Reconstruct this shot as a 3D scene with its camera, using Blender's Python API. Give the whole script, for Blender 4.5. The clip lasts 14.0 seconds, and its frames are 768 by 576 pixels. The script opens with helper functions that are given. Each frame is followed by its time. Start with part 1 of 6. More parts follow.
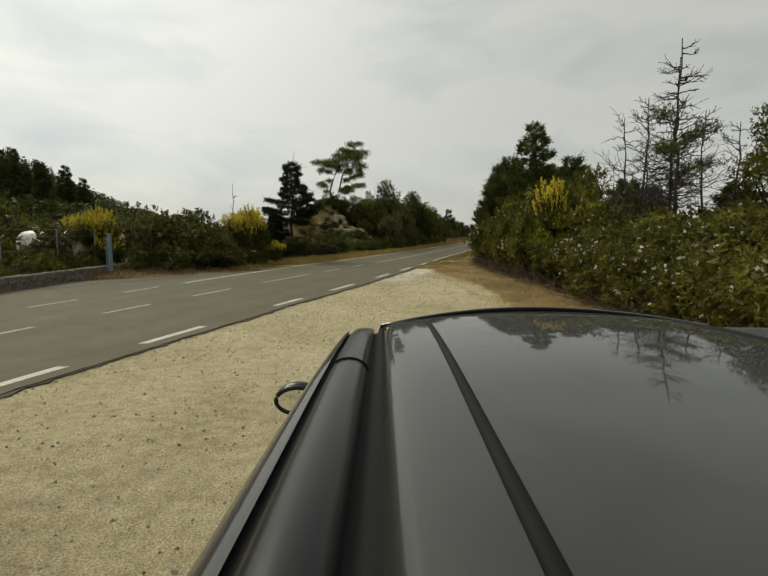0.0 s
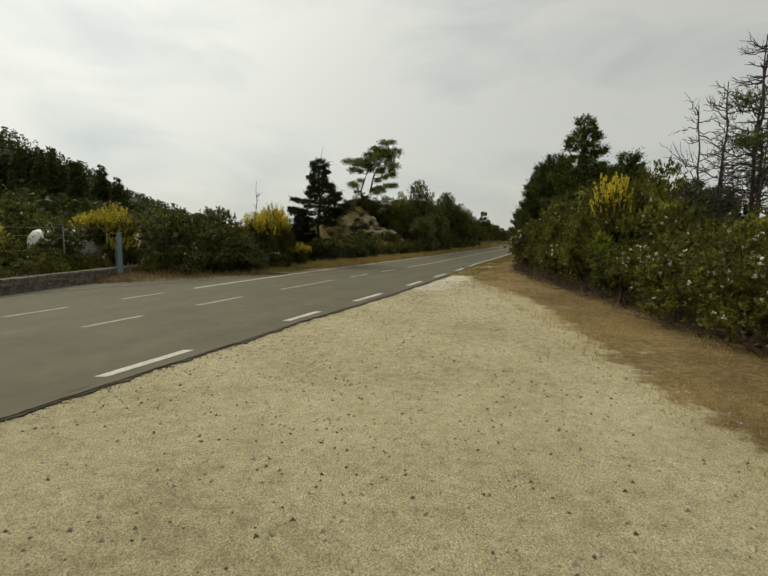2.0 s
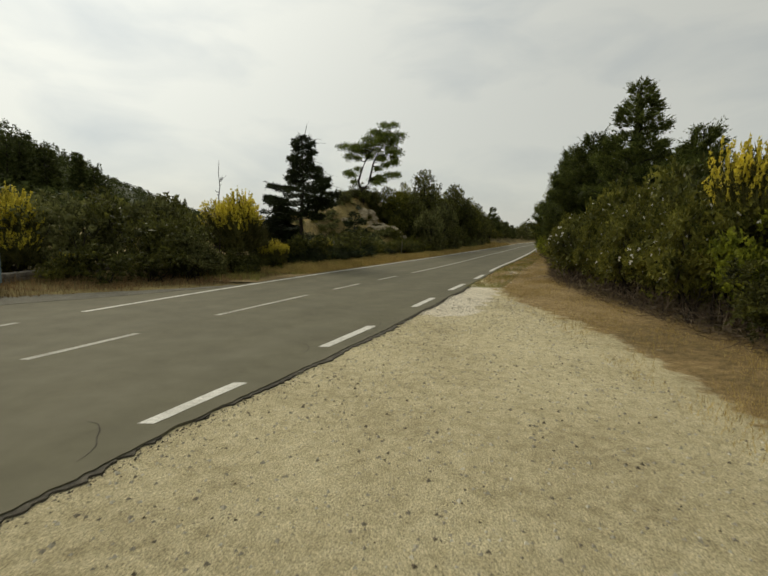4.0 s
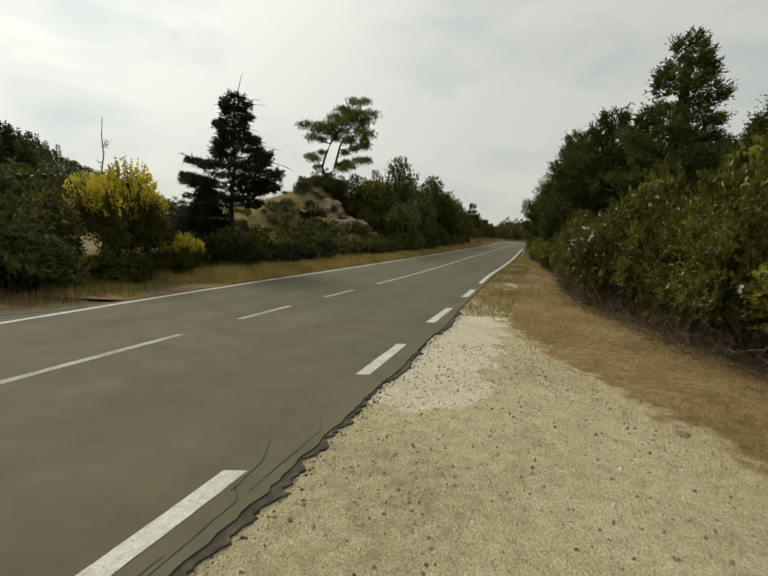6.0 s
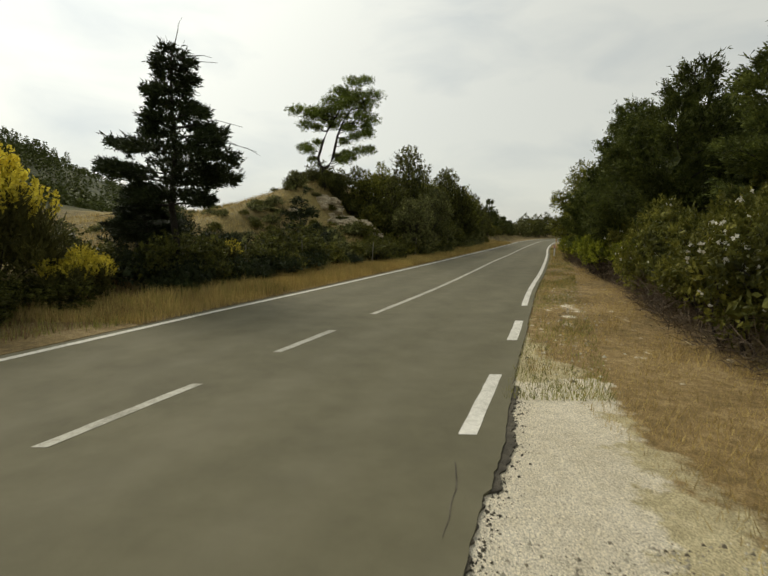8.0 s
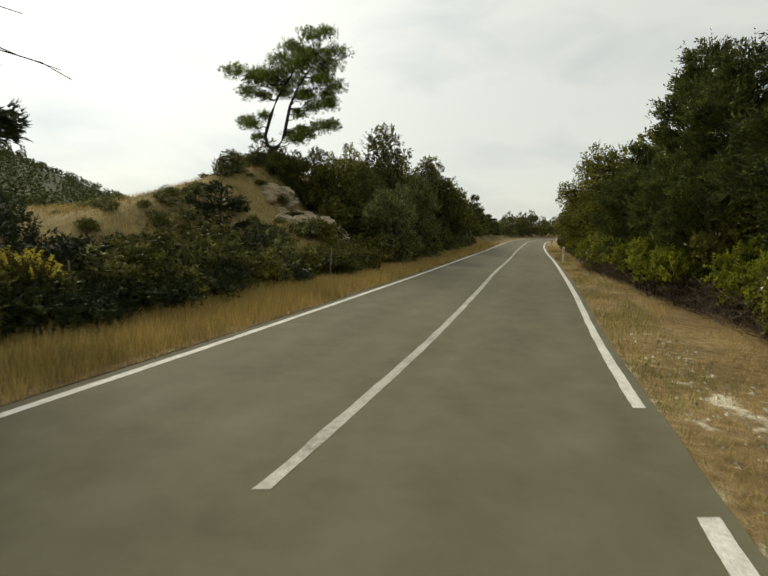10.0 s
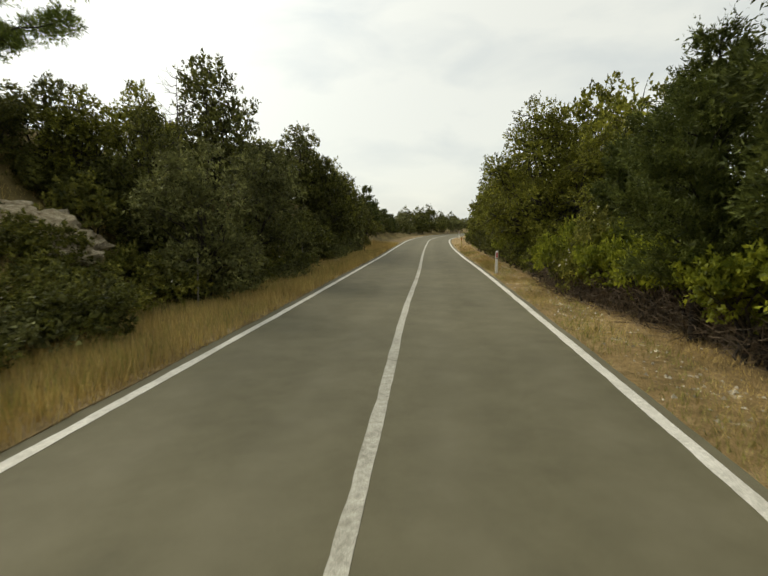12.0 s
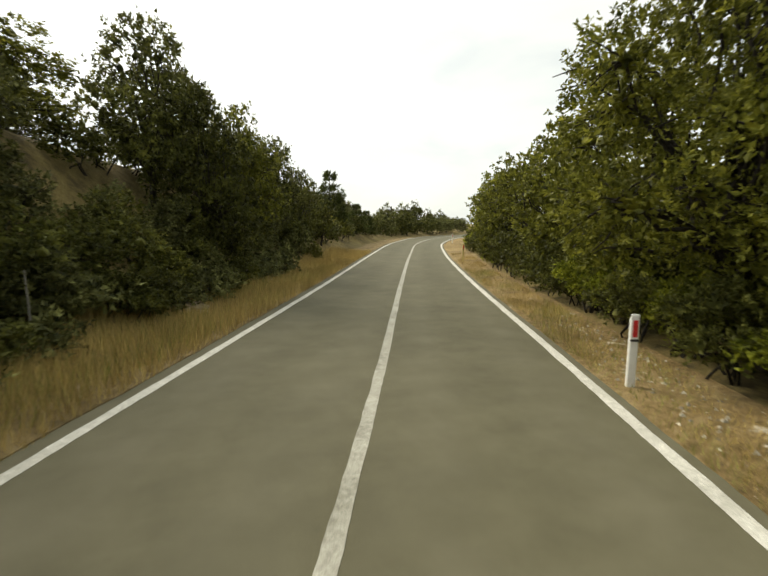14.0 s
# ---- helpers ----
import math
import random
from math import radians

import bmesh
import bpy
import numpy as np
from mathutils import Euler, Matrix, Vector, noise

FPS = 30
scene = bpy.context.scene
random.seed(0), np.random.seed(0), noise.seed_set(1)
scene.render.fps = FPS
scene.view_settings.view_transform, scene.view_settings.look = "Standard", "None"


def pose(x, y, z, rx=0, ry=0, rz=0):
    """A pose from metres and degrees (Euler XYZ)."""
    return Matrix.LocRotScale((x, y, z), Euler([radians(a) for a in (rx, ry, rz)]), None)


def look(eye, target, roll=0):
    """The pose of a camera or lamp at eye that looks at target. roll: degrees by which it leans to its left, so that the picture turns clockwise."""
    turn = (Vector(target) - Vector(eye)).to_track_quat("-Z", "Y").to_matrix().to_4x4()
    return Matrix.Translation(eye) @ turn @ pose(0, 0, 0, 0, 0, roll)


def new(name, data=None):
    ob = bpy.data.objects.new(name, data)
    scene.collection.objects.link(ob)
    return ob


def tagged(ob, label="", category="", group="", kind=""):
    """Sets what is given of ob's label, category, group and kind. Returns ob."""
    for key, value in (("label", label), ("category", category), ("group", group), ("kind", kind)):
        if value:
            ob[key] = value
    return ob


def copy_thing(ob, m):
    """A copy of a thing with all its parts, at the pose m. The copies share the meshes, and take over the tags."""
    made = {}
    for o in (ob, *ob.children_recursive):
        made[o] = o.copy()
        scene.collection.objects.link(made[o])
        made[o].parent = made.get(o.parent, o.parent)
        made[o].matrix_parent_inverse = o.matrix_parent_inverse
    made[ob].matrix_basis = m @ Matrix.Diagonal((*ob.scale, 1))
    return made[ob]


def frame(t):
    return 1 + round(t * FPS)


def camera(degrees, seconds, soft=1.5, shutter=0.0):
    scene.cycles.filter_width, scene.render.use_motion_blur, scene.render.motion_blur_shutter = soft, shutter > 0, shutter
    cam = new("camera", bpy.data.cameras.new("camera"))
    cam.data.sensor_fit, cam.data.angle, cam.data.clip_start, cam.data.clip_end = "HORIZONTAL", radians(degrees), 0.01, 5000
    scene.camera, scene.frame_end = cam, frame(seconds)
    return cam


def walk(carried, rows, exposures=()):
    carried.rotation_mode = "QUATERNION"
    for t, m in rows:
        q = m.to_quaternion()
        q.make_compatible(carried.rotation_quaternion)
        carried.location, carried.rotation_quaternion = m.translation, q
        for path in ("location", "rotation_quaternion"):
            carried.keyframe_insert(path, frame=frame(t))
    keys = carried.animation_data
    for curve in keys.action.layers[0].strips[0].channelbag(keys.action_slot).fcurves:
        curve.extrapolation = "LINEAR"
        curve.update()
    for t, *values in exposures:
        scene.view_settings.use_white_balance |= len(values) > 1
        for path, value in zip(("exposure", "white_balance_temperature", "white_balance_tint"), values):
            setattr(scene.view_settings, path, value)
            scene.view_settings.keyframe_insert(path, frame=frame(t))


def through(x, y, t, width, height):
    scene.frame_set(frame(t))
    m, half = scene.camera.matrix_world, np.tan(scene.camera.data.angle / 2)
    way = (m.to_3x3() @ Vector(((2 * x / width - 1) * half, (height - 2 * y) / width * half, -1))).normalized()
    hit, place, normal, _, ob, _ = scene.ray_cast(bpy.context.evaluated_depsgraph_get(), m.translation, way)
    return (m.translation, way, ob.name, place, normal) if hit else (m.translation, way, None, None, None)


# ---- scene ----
# ---------- camera and walk ----------
cam = camera(76.0, 14.0, soft=1.6, shutter=0.15)
PATH = [
    (0, (0.783, -8.241, 1.901), (0.904, -6.258, 1.671), -0.05),
    (0.5, (0.794, -7.954, 1.9), (0.898, -5.97, 1.67), 0.05),
    (1, (0.82, -7.501, 1.902), (0.898, -5.516, 1.674), 0.43),
    (1.5, (0.843, -6.88, 1.9), (0.884, -4.893, 1.676), 1.05),
    (2, (0.886, -6.027, 1.901), (0.881, -4.039, 1.679), 0.60),
    (2.2, (0.886, -5.623, 1.902), (0.867, -3.635, 1.678), 0.92),
    (4.3, (1.079, 0.879, 1.88), (1.071, 2.864, 1.643), 1.20),
    (4.5, (1.119, 1.482, 1.879), (1.129, 3.468, 1.642), 1.05),
    (5, (1.307, 2.975, 1.907), (1.342, 4.961, 1.669), 0.81),
    (5.5, (1.449, 4.397, 1.898), (1.516, 6.38, 1.65), 1.88),
    (6, (1.637, 5.858, 1.89), (1.73, 7.84, 1.637), 2.83),
    (6.5, (1.805, 7.253, 1.881), (1.902, 9.233, 1.618), 3.21),
    (7, (1.959, 8.572, 1.905), (2.036, 10.554, 1.645), 2.59),
    (7.2, (2.011, 9.079, 1.924), (2.074, 11.061, 1.667), 2.18),
    (9.3, (2.389, 15.284, 1.927), (2.424, 17.267, 1.672), 1.04),
    (9.5, (2.452, 16.08, 1.879), (2.504, 18.064, 1.631), 0.72),
    (10, (2.751, 18.237, 1.923), (2.879, 20.215, 1.663), 1.55),
    (10.5, (3.24, 20.543, 1.908), (3.46, 22.515, 1.651), 1.27),
    (11, (3.856, 23.239, 1.909), (4.192, 25.194, 1.653), 1.08),
    (11.5, (4.676, 26.024, 1.906), (5.124, 27.955, 1.646), 0.04),
    (12, (5.589, 28.817, 1.893), (6.118, 30.727, 1.632), 0.19),
    (12.5, (6.626, 31.691, 1.850), (7.202, 33.589, 1.594), 0.15),
    (13, (7.756, 34.616, 1.852), (8.341, 36.511, 1.592), 0.42),
    (13.5, (9.103, 37.816, 1.886), (9.686, 39.710, 1.619), 0.33),
    (14, (10.430, 41.532, 1.888), (11.014, 43.427, 1.625), 0.48),
]
EXPOSURES = [(0.0, -0.17, 6800, 7), (2.2, -0.17, 6800, 7), (4.3, -0.13, 6800, 7), (7.0, 0.03, 6800, 7), (9.5, 0.2, 6800, 7), (11.5, 0.4, 6800, 7), (12.5, 0.54, 6800, 7), (14.0, 0.78, 6800, 7)]
walk(cam, [(t, look(eye, target, roll)) for t, eye, target, roll in PATH], EXPOSURES)

# ---------- sky and sun ----------
SUN_AZ, SUN_EL = radians(-38), radians(42)      # azimuth clockwise from +y
SUN_DIR = Vector((math.sin(SUN_AZ) * math.cos(SUN_EL), math.cos(SUN_AZ) * math.cos(SUN_EL), math.sin(SUN_EL)))


def make_world():
    w = bpy.data.worlds.new("overcast_sky")
    w.use_nodes = True
    scene.world = w
    nt = w.node_tree
    nt.nodes.clear()
    n, link = nt.nodes.new, nt.links.new
    out, bg = n("ShaderNodeOutputWorld"), n("ShaderNodeBackground")
    sky = n("ShaderNodeTexSky")
    sky.sky_type, sky.sun_disc = "NISHITA", False
    sky.sun_elevation, sky.sun_rotation = SUN_EL, SUN_AZ
    dim = n("ShaderNodeVectorMath")
    dim.operation = "SCALE"
    dim.inputs["Scale"].default_value = 0.10
    link(sky.outputs[0], dim.inputs[0])
    co = n("ShaderNodeTexCoord")
    mp = n("ShaderNodeMapping")
    mp.inputs["Scale"].default_value = (1.0, 1.0, 2.6)
    link(co.outputs["Generated"], mp.inputs[0])
    big, fine = n("ShaderNodeTexNoise"), n("ShaderNodeTexNoise")
    big.inputs["Scale"].default_value, big.inputs["Detail"].default_value = 1.7, 5
    fine.inputs["Scale"].default_value, fine.inputs["Detail"].default_value = 4.5, 6
    fine.inputs["Distortion"].default_value = 0.4
    for t in (big, fine):
        link(mp.outputs[0], t.inputs["Vector"])
    mixn = n("ShaderNodeMath")
    mixn.operation = "MULTIPLY_ADD"
    mixn.inputs[1].default_value = 0.45
    link(fine.outputs[0], mixn.inputs[0])
    half = n("ShaderNodeMath")
    half.operation = "MULTIPLY"
    half.inputs[1].default_value = 0.55
    link(big.outputs[0], half.inputs[0])
    link(half.outputs[0], mixn.inputs[2])
    ramp = n("ShaderNodeValToRGB")
    e = ramp.color_ramp.elements
    e[0].position, e[0].color = 0.36, (0.48, 0.515, 0.53, 1)
    e[1].position, e[1].color = 0.58, (0.68, 0.69, 0.65, 1)
    link(mixn.outputs[0], ramp.inputs[0])
    # brighter cloud round the veiled sun
    dot = n("ShaderNodeVectorMath")
    dot.operation = "DOT_PRODUCT"
    dot.inputs[1].default_value = SUN_DIR
    link(co.outputs["Generated"], dot.inputs[0])
    glow = n("ShaderNodeMapRange")
    glow.inputs["From Min"].default_value, glow.inputs["From Max"].default_value = 0.2, 1.0
    glow.inputs["To Min"].default_value, glow.inputs["To Max"].default_value = 0.0, 1.0
    link(dot.outputs["Value"], glow.inputs["Value"])
    power = n("ShaderNodeMath")
    power.operation = "POWER"
    power.inputs[1].default_value = 3.6
    link(glow.outputs[0], power.inputs[0])
    gain = n("ShaderNodeMath")
    gain.operation = "MULTIPLY_ADD"
    gain.inputs[1].default_value, gain.inputs[2].default_value = 1.0, 0.95
    link(power.outputs[0], gain.inputs[0])
    cloud = n("ShaderNodeVectorMath")
    cloud.operation = "SCALE"
    link(ramp.outputs[0], cloud.inputs[0])
    link(gain.outputs[0], cloud.inputs["Scale"])
    mix = n("ShaderNodeMix")
    mix.data_type = "RGBA"
    mix.inputs["Factor"].default_value = 0.88
    link(dim.outputs[0], mix.inputs["A"])
    link(cloud.outputs[0], mix.inputs["B"])
    link(mix.outputs["Result"], bg.inputs[0])
    bg.inputs[1].default_value = 1.0
    link(bg.outputs[0], out.inputs[0])


make_world()
sun_data = bpy.data.lights.new("sun", "SUN")
sun_data.energy, sun_data.angle, sun_data.color = 1.9, radians(24), (1.0, 0.93, 0.8)
sun = new("sun", sun_data)
sun.matrix_world = look(Vector((0, 0, 60)) + SUN_DIR * 40, (0, 0, 60))


# ---------- materials ----------
def base_mat(name, rough=0.8, metal=0.0):
    m = bpy.data.materials.new(name)
    m.use_nodes = True
    b = m.node_tree.nodes["Principled BSDF"]
    b.inputs["Roughness"].default_value, b.inputs["Metallic"].default_value = rough, metal
    if rough > 0.75:
        b.inputs["Specular IOR Level"].default_value = 0.25
    return m, m.node_tree, b


def plain(name, color, rough=0.5, metal=0.0, coat=0.0, vary=0.12, scale=30.0, bump=0.0):
    """One colour with a little mottling and wear at two scales."""
    m, nt, b = base_mat(name, rough, metal)
    n, link = nt.nodes.new, nt.links.new
    co = n("ShaderNodeTexCoord")
    a, c = n("ShaderNodeTexNoise"), n("ShaderNodeTexNoise")
    a.inputs["Scale"].default_value, c.inputs["Scale"].default_value = scale, scale * 0.13
    a.inputs["Detail"].default_value = 5
    add = n("ShaderNodeMath")
    add.operation = "ADD"
    for t, k in ((a, 0), (c, 1)):
        link(co.outputs["Object"], t.inputs["Vector"])
        link(t.outputs[0], add.inputs[k])
    r = n("ShaderNodeMapRange")
    r.inputs["From Min"].default_value, r.inputs["From Max"].default_value = 0.6, 1.4
    r.inputs["To Min"].default_value, r.inputs["To Max"].default_value = 1 - vary, 1 + vary
    link(add.outputs[0], r.inputs["Value"])
    s = n("ShaderNodeVectorMath")
    s.operation = "SCALE"
    s.inputs[0].default_value = color
    link(r.outputs[0], s.inputs["Scale"])
    link(s.outputs[0], b.inputs["Base Color"])
    b.inputs["Coat Weight"].default_value = coat
    b.inputs["Coat Roughness"].default_value = 0.03
    if bump:
        bp = n("ShaderNodeBump")
        bp.inputs["Strength"].default_value, bp.inputs["Distance"].default_value = bump, 0.02
        link(a.outputs[0], bp.inputs["Height"])
        link(bp.outputs[0], b.inputs["Normal"])
    return m


def leaf_mat(name, dark, light, rough=0.55, through=0.25):
    """Leaves: each leaf its own shade, some yellowing, lit and dark clumps put into the colour, light passing through.
    """
    m, nt, b = base_mat(name, rough)
    n, link = nt.nodes.new, nt.links.new
    b.inputs["Specular IOR Level"].default_value = 0.12
    geo, info, co = n("ShaderNodeNewGeometry"), n("ShaderNodeObjectInfo"), n("ShaderNodeTexCoord")
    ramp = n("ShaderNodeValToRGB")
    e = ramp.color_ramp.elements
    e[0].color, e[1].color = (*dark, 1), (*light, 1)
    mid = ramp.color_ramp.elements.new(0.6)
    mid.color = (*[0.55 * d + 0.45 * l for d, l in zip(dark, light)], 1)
    # tone by clump: random variation, stretched to paint lit tufts and dark hollows
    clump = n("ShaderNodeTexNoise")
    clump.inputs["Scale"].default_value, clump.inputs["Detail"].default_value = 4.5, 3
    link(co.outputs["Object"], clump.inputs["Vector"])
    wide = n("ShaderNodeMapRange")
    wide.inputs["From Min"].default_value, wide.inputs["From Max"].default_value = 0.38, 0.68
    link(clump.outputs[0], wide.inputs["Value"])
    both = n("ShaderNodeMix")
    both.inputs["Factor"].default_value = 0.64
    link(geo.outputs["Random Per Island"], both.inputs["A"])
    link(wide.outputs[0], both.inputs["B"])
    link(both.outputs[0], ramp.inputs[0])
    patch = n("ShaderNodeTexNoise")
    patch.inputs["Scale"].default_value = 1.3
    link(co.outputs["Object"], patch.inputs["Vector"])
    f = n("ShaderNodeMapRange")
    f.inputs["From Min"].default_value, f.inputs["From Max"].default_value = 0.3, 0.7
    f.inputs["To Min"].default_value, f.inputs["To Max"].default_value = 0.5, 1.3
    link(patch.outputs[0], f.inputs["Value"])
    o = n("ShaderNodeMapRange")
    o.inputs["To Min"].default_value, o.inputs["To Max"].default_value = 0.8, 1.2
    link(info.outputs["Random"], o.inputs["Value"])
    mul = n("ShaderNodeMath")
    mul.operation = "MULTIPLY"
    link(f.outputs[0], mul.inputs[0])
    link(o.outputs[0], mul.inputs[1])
    s = n("ShaderNodeVectorMath")
    s.operation = "SCALE"
    link(ramp.outputs[0], s.inputs[0])
    link(mul.outputs[0], s.inputs["Scale"])
    link(s.outputs[0], b.inputs["Base Color"])
    tr, mx = n("ShaderNodeBsdfTranslucent"), n("ShaderNodeMixShader")
    link(s.outputs[0], tr.inputs["Color"])
    mx.inputs[0].default_value = through
    link(b.outputs[0], mx.inputs[1])
    link(tr.outputs[0], mx.inputs[2])
    link(mx.outputs[0], nt.nodes["Material Output"].inputs["Surface"])
    return m


def earth_mat(name, colors, scales=(0.35, 6.0, 60.0), bump=0.6, rough=0.95, dist=0.03, grain=0.31):
    """Soil, gravel and dry grass ground: patches, mottling and grain of three colours."""
    m, nt, b = base_mat(name, rough)
    n, link = nt.nodes.new, nt.links.new
    co = n("ShaderNodeTexCoord")
    tex = []
    for s in scales:
        t = n("ShaderNodeTexNoise")
        t.inputs["Scale"].default_value, t.inputs["Detail"].default_value = s, 6
        t.inputs["Roughness"].default_value = 0.65
        link(co.outputs["Object"], t.inputs["Vector"])
        tex.append(t)
    r1, r2 = n("ShaderNodeValToRGB"), n("ShaderNodeMapRange")
    e = r1.color_ramp.elements
    e[0].position, e[0].color = 0.38, (*colors[0], 1)
    e[1].position, e[1].color = 0.64, (*colors[2], 1)
    k = r1.color_ramp.elements.new(0.5)
    k.color = (*colors[1], 1)
    add = n("ShaderNodeMath")
    add.operation = "MULTIPLY_ADD"
    add.inputs[1].default_value = 0.5
    half = n("ShaderNodeMath")
    half.operation = "MULTIPLY"
    half.inputs[1].default_value = 0.5
    link(tex[0].outputs[0], half.inputs[0])
    link(tex[1].outputs[0], add.inputs[0])
    link(half.outputs[0], add.inputs[2])
    link(add.outputs[0], r1.inputs[0])
    r2.inputs["From Min"].default_value, r2.inputs["From Max"].default_value = 0.3, 0.7
    r2.inputs["To Min"].default_value, r2.inputs["To Max"].default_value = 1 - grain, 1 + grain
    link(tex[2].outputs[0], r2.inputs["Value"])
    s = n("ShaderNodeVectorMath")
    s.operation = "SCALE"
    link(r1.outputs[0], s.inputs[0])
    link(r2.outputs[0], s.inputs["Scale"])
    link(s.outputs[0], b.inputs["Base Color"])
    bp = n("ShaderNodeBump")
    bp.inputs["Strength"].default_value, bp.inputs["Distance"].default_value = bump, dist
    link(tex[2].outputs[0], bp.inputs["Height"])
    link(bp.outputs[0], b.inputs["Normal"])
    return m


def covered(m, attribute, colors, scale):
    """A material over which another cover lies, as far as the attribute says."""
    nt = m.node_tree
    n, link = nt.nodes.new, nt.links.new
    b = nt.nodes["Principled BSDF"]
    before = b.inputs["Base Color"].links[0].from_socket
    a, t, ramp, mix = n("ShaderNodeAttribute"), n("ShaderNodeTexNoise"), n("ShaderNodeValToRGB"), n("ShaderNodeMix")
    a.attribute_name, mix.data_type = attribute, "RGBA"
    t.inputs["Scale"].default_value, t.inputs["Detail"].default_value = scale, 8
    ramp.color_ramp.elements[0].position, ramp.color_ramp.elements[1].position = 0.35, 0.68
    ramp.color_ramp.elements[0].color, ramp.color_ramp.elements[1].color = (*colors[0], 1), (*colors[1], 1)
    link(n("ShaderNodeTexCoord").outputs["Object"], t.inputs["Vector"])
    link(t.outputs[0], ramp.inputs[0])
    link(a.outputs["Fac"], mix.inputs["Factor"])
    link(before, mix.inputs["A"])
    link(ramp.outputs[0], mix.inputs["B"])
    link(mix.outputs["Result"], b.inputs["Base Color"])
    return m


def island_mat(name, dark, light, rough=0.9):
    """Loose pieces, each with its own shade."""
    m, nt, b = base_mat(name, rough)
    n, link = nt.nodes.new, nt.links.new
    geo, ramp, co, t = n("ShaderNodeNewGeometry"), n("ShaderNodeValToRGB"), n("ShaderNodeTexCoord"), n("ShaderNodeTexNoise")
    ramp.color_ramp.elements[0].color, ramp.color_ramp.elements[1].color = (*dark, 1), (*light, 1)
    link(geo.outputs["Random Per Island"], ramp.inputs[0])
    t.inputs["Scale"].default_value = 0.8
    link(co.outputs["Object"], t.inputs["Vector"])
    r = n("ShaderNodeMapRange")
    r.inputs["From Min"].default_value, r.inputs["From Max"].default_value = 0.3, 0.7
    r.inputs["To Min"].default_value, r.inputs["To Max"].default_value = 0.75, 1.2
    link(t.outputs[0], r.inputs["Value"])
    s = n("ShaderNodeVectorMath")
    s.operation = "SCALE"
    link(ramp.outputs[0], s.inputs[0])
    link(r.outputs[0], s.inputs["Scale"])
    link(s.outputs[0], b.inputs["Base Color"])
    return m


ASPHALT = covered(earth_mat("asphalt", ((0.086, 0.078, 0.045), (0.106, 0.096, 0.056), (0.128, 0.116, 0.07)), (0.5, 2.2, 160.0), 0.35, 0.82, 0.006),
                  "worn", ((0.112, 0.102, 0.062), (0.165, 0.15, 0.1)), 1.4)
CHALK = earth_mat("bare_limestone", ((0.5, 0.46, 0.37), (0.58, 0.54, 0.45), (0.66, 0.62, 0.54)), (0.8, 5.0, 50.0), 0.4, 0.92, 0.015)
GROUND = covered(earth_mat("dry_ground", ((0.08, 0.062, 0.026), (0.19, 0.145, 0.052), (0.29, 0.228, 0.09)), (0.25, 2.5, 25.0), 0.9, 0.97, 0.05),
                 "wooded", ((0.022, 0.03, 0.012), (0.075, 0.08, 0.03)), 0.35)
SHOULDER = earth_mat("dusty_shoulder", ((0.11, 0.102, 0.077), (0.145, 0.135, 0.103), (0.2, 0.188, 0.145)), (0.6, 4.0, 60.0), 0.8, 0.96, 0.02)
STRAW_GROUND = earth_mat("straw_verge", ((0.13, 0.095, 0.042), (0.24, 0.17, 0.075), (0.36, 0.28, 0.15)), (0.8, 6.0, 70.0), 0.9, 0.97, 0.03, 0.5)
PAINT_WHITE = earth_mat("road_paint", ((0.4, 0.385, 0.325), (0.54, 0.52, 0.455), (0.66, 0.64, 0.57)), (1.5, 14.0, 120.0), 0.3, 0.75, 0.004, 0.45)
PAINT_WORN = earth_mat("worn_road_paint", ((0.2, 0.19, 0.145), (0.34, 0.325, 0.265), (0.46, 0.44, 0.37)), (1.5, 14.0, 120.0), 0.3, 0.75, 0.004, 0.5)
EDGE_DARK = earth_mat("broken_asphalt_edge", ((0.05, 0.044, 0.034), (0.09, 0.08, 0.06), (0.16, 0.14, 0.105)), (1.0, 9.0, 90.0), 0.9, 0.95, 0.02)
ROCK = earth_mat("limestone_rock", ((0.24, 0.18, 0.105), (0.46, 0.385, 0.255), (0.62, 0.545, 0.395)), (0.9, 4.0, 20.0), 0.9, 0.9, 0.06)
STONES = island_mat("loose_stones", (0.13, 0.105, 0.07), (0.66, 0.61, 0.48))
STRAW = island_mat("dry_grass", (0.27, 0.185, 0.058), (0.66, 0.495, 0.18), 0.8)
GREEN_GRASS = island_mat("green_grass", (0.14, 0.15, 0.035), (0.4, 0.37, 0.1), 0.8)
BARK = earth_mat("bark", ((0.018, 0.015, 0.011), (0.034, 0.028, 0.021), (0.058, 0.05, 0.038)), (2.0, 14.0, 70.0), 0.9, 0.9, 0.03)
DEADWOOD = earth_mat("dead_wood", ((0.045, 0.036, 0.034), (0.08, 0.066, 0.062), (0.13, 0.112, 0.105)), (2.0, 14.0, 70.0), 0.7, 0.9, 0.02)
# leaf colour ranges spread wide, so lit clusters and dark gaps are partly painted
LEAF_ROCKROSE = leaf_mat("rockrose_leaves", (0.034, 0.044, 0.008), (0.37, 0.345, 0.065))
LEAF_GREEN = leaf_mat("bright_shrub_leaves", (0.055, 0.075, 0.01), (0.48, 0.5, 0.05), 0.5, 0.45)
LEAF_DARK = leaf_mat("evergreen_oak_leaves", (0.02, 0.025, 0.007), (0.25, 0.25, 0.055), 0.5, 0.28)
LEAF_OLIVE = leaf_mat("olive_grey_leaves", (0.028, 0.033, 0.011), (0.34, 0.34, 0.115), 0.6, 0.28)
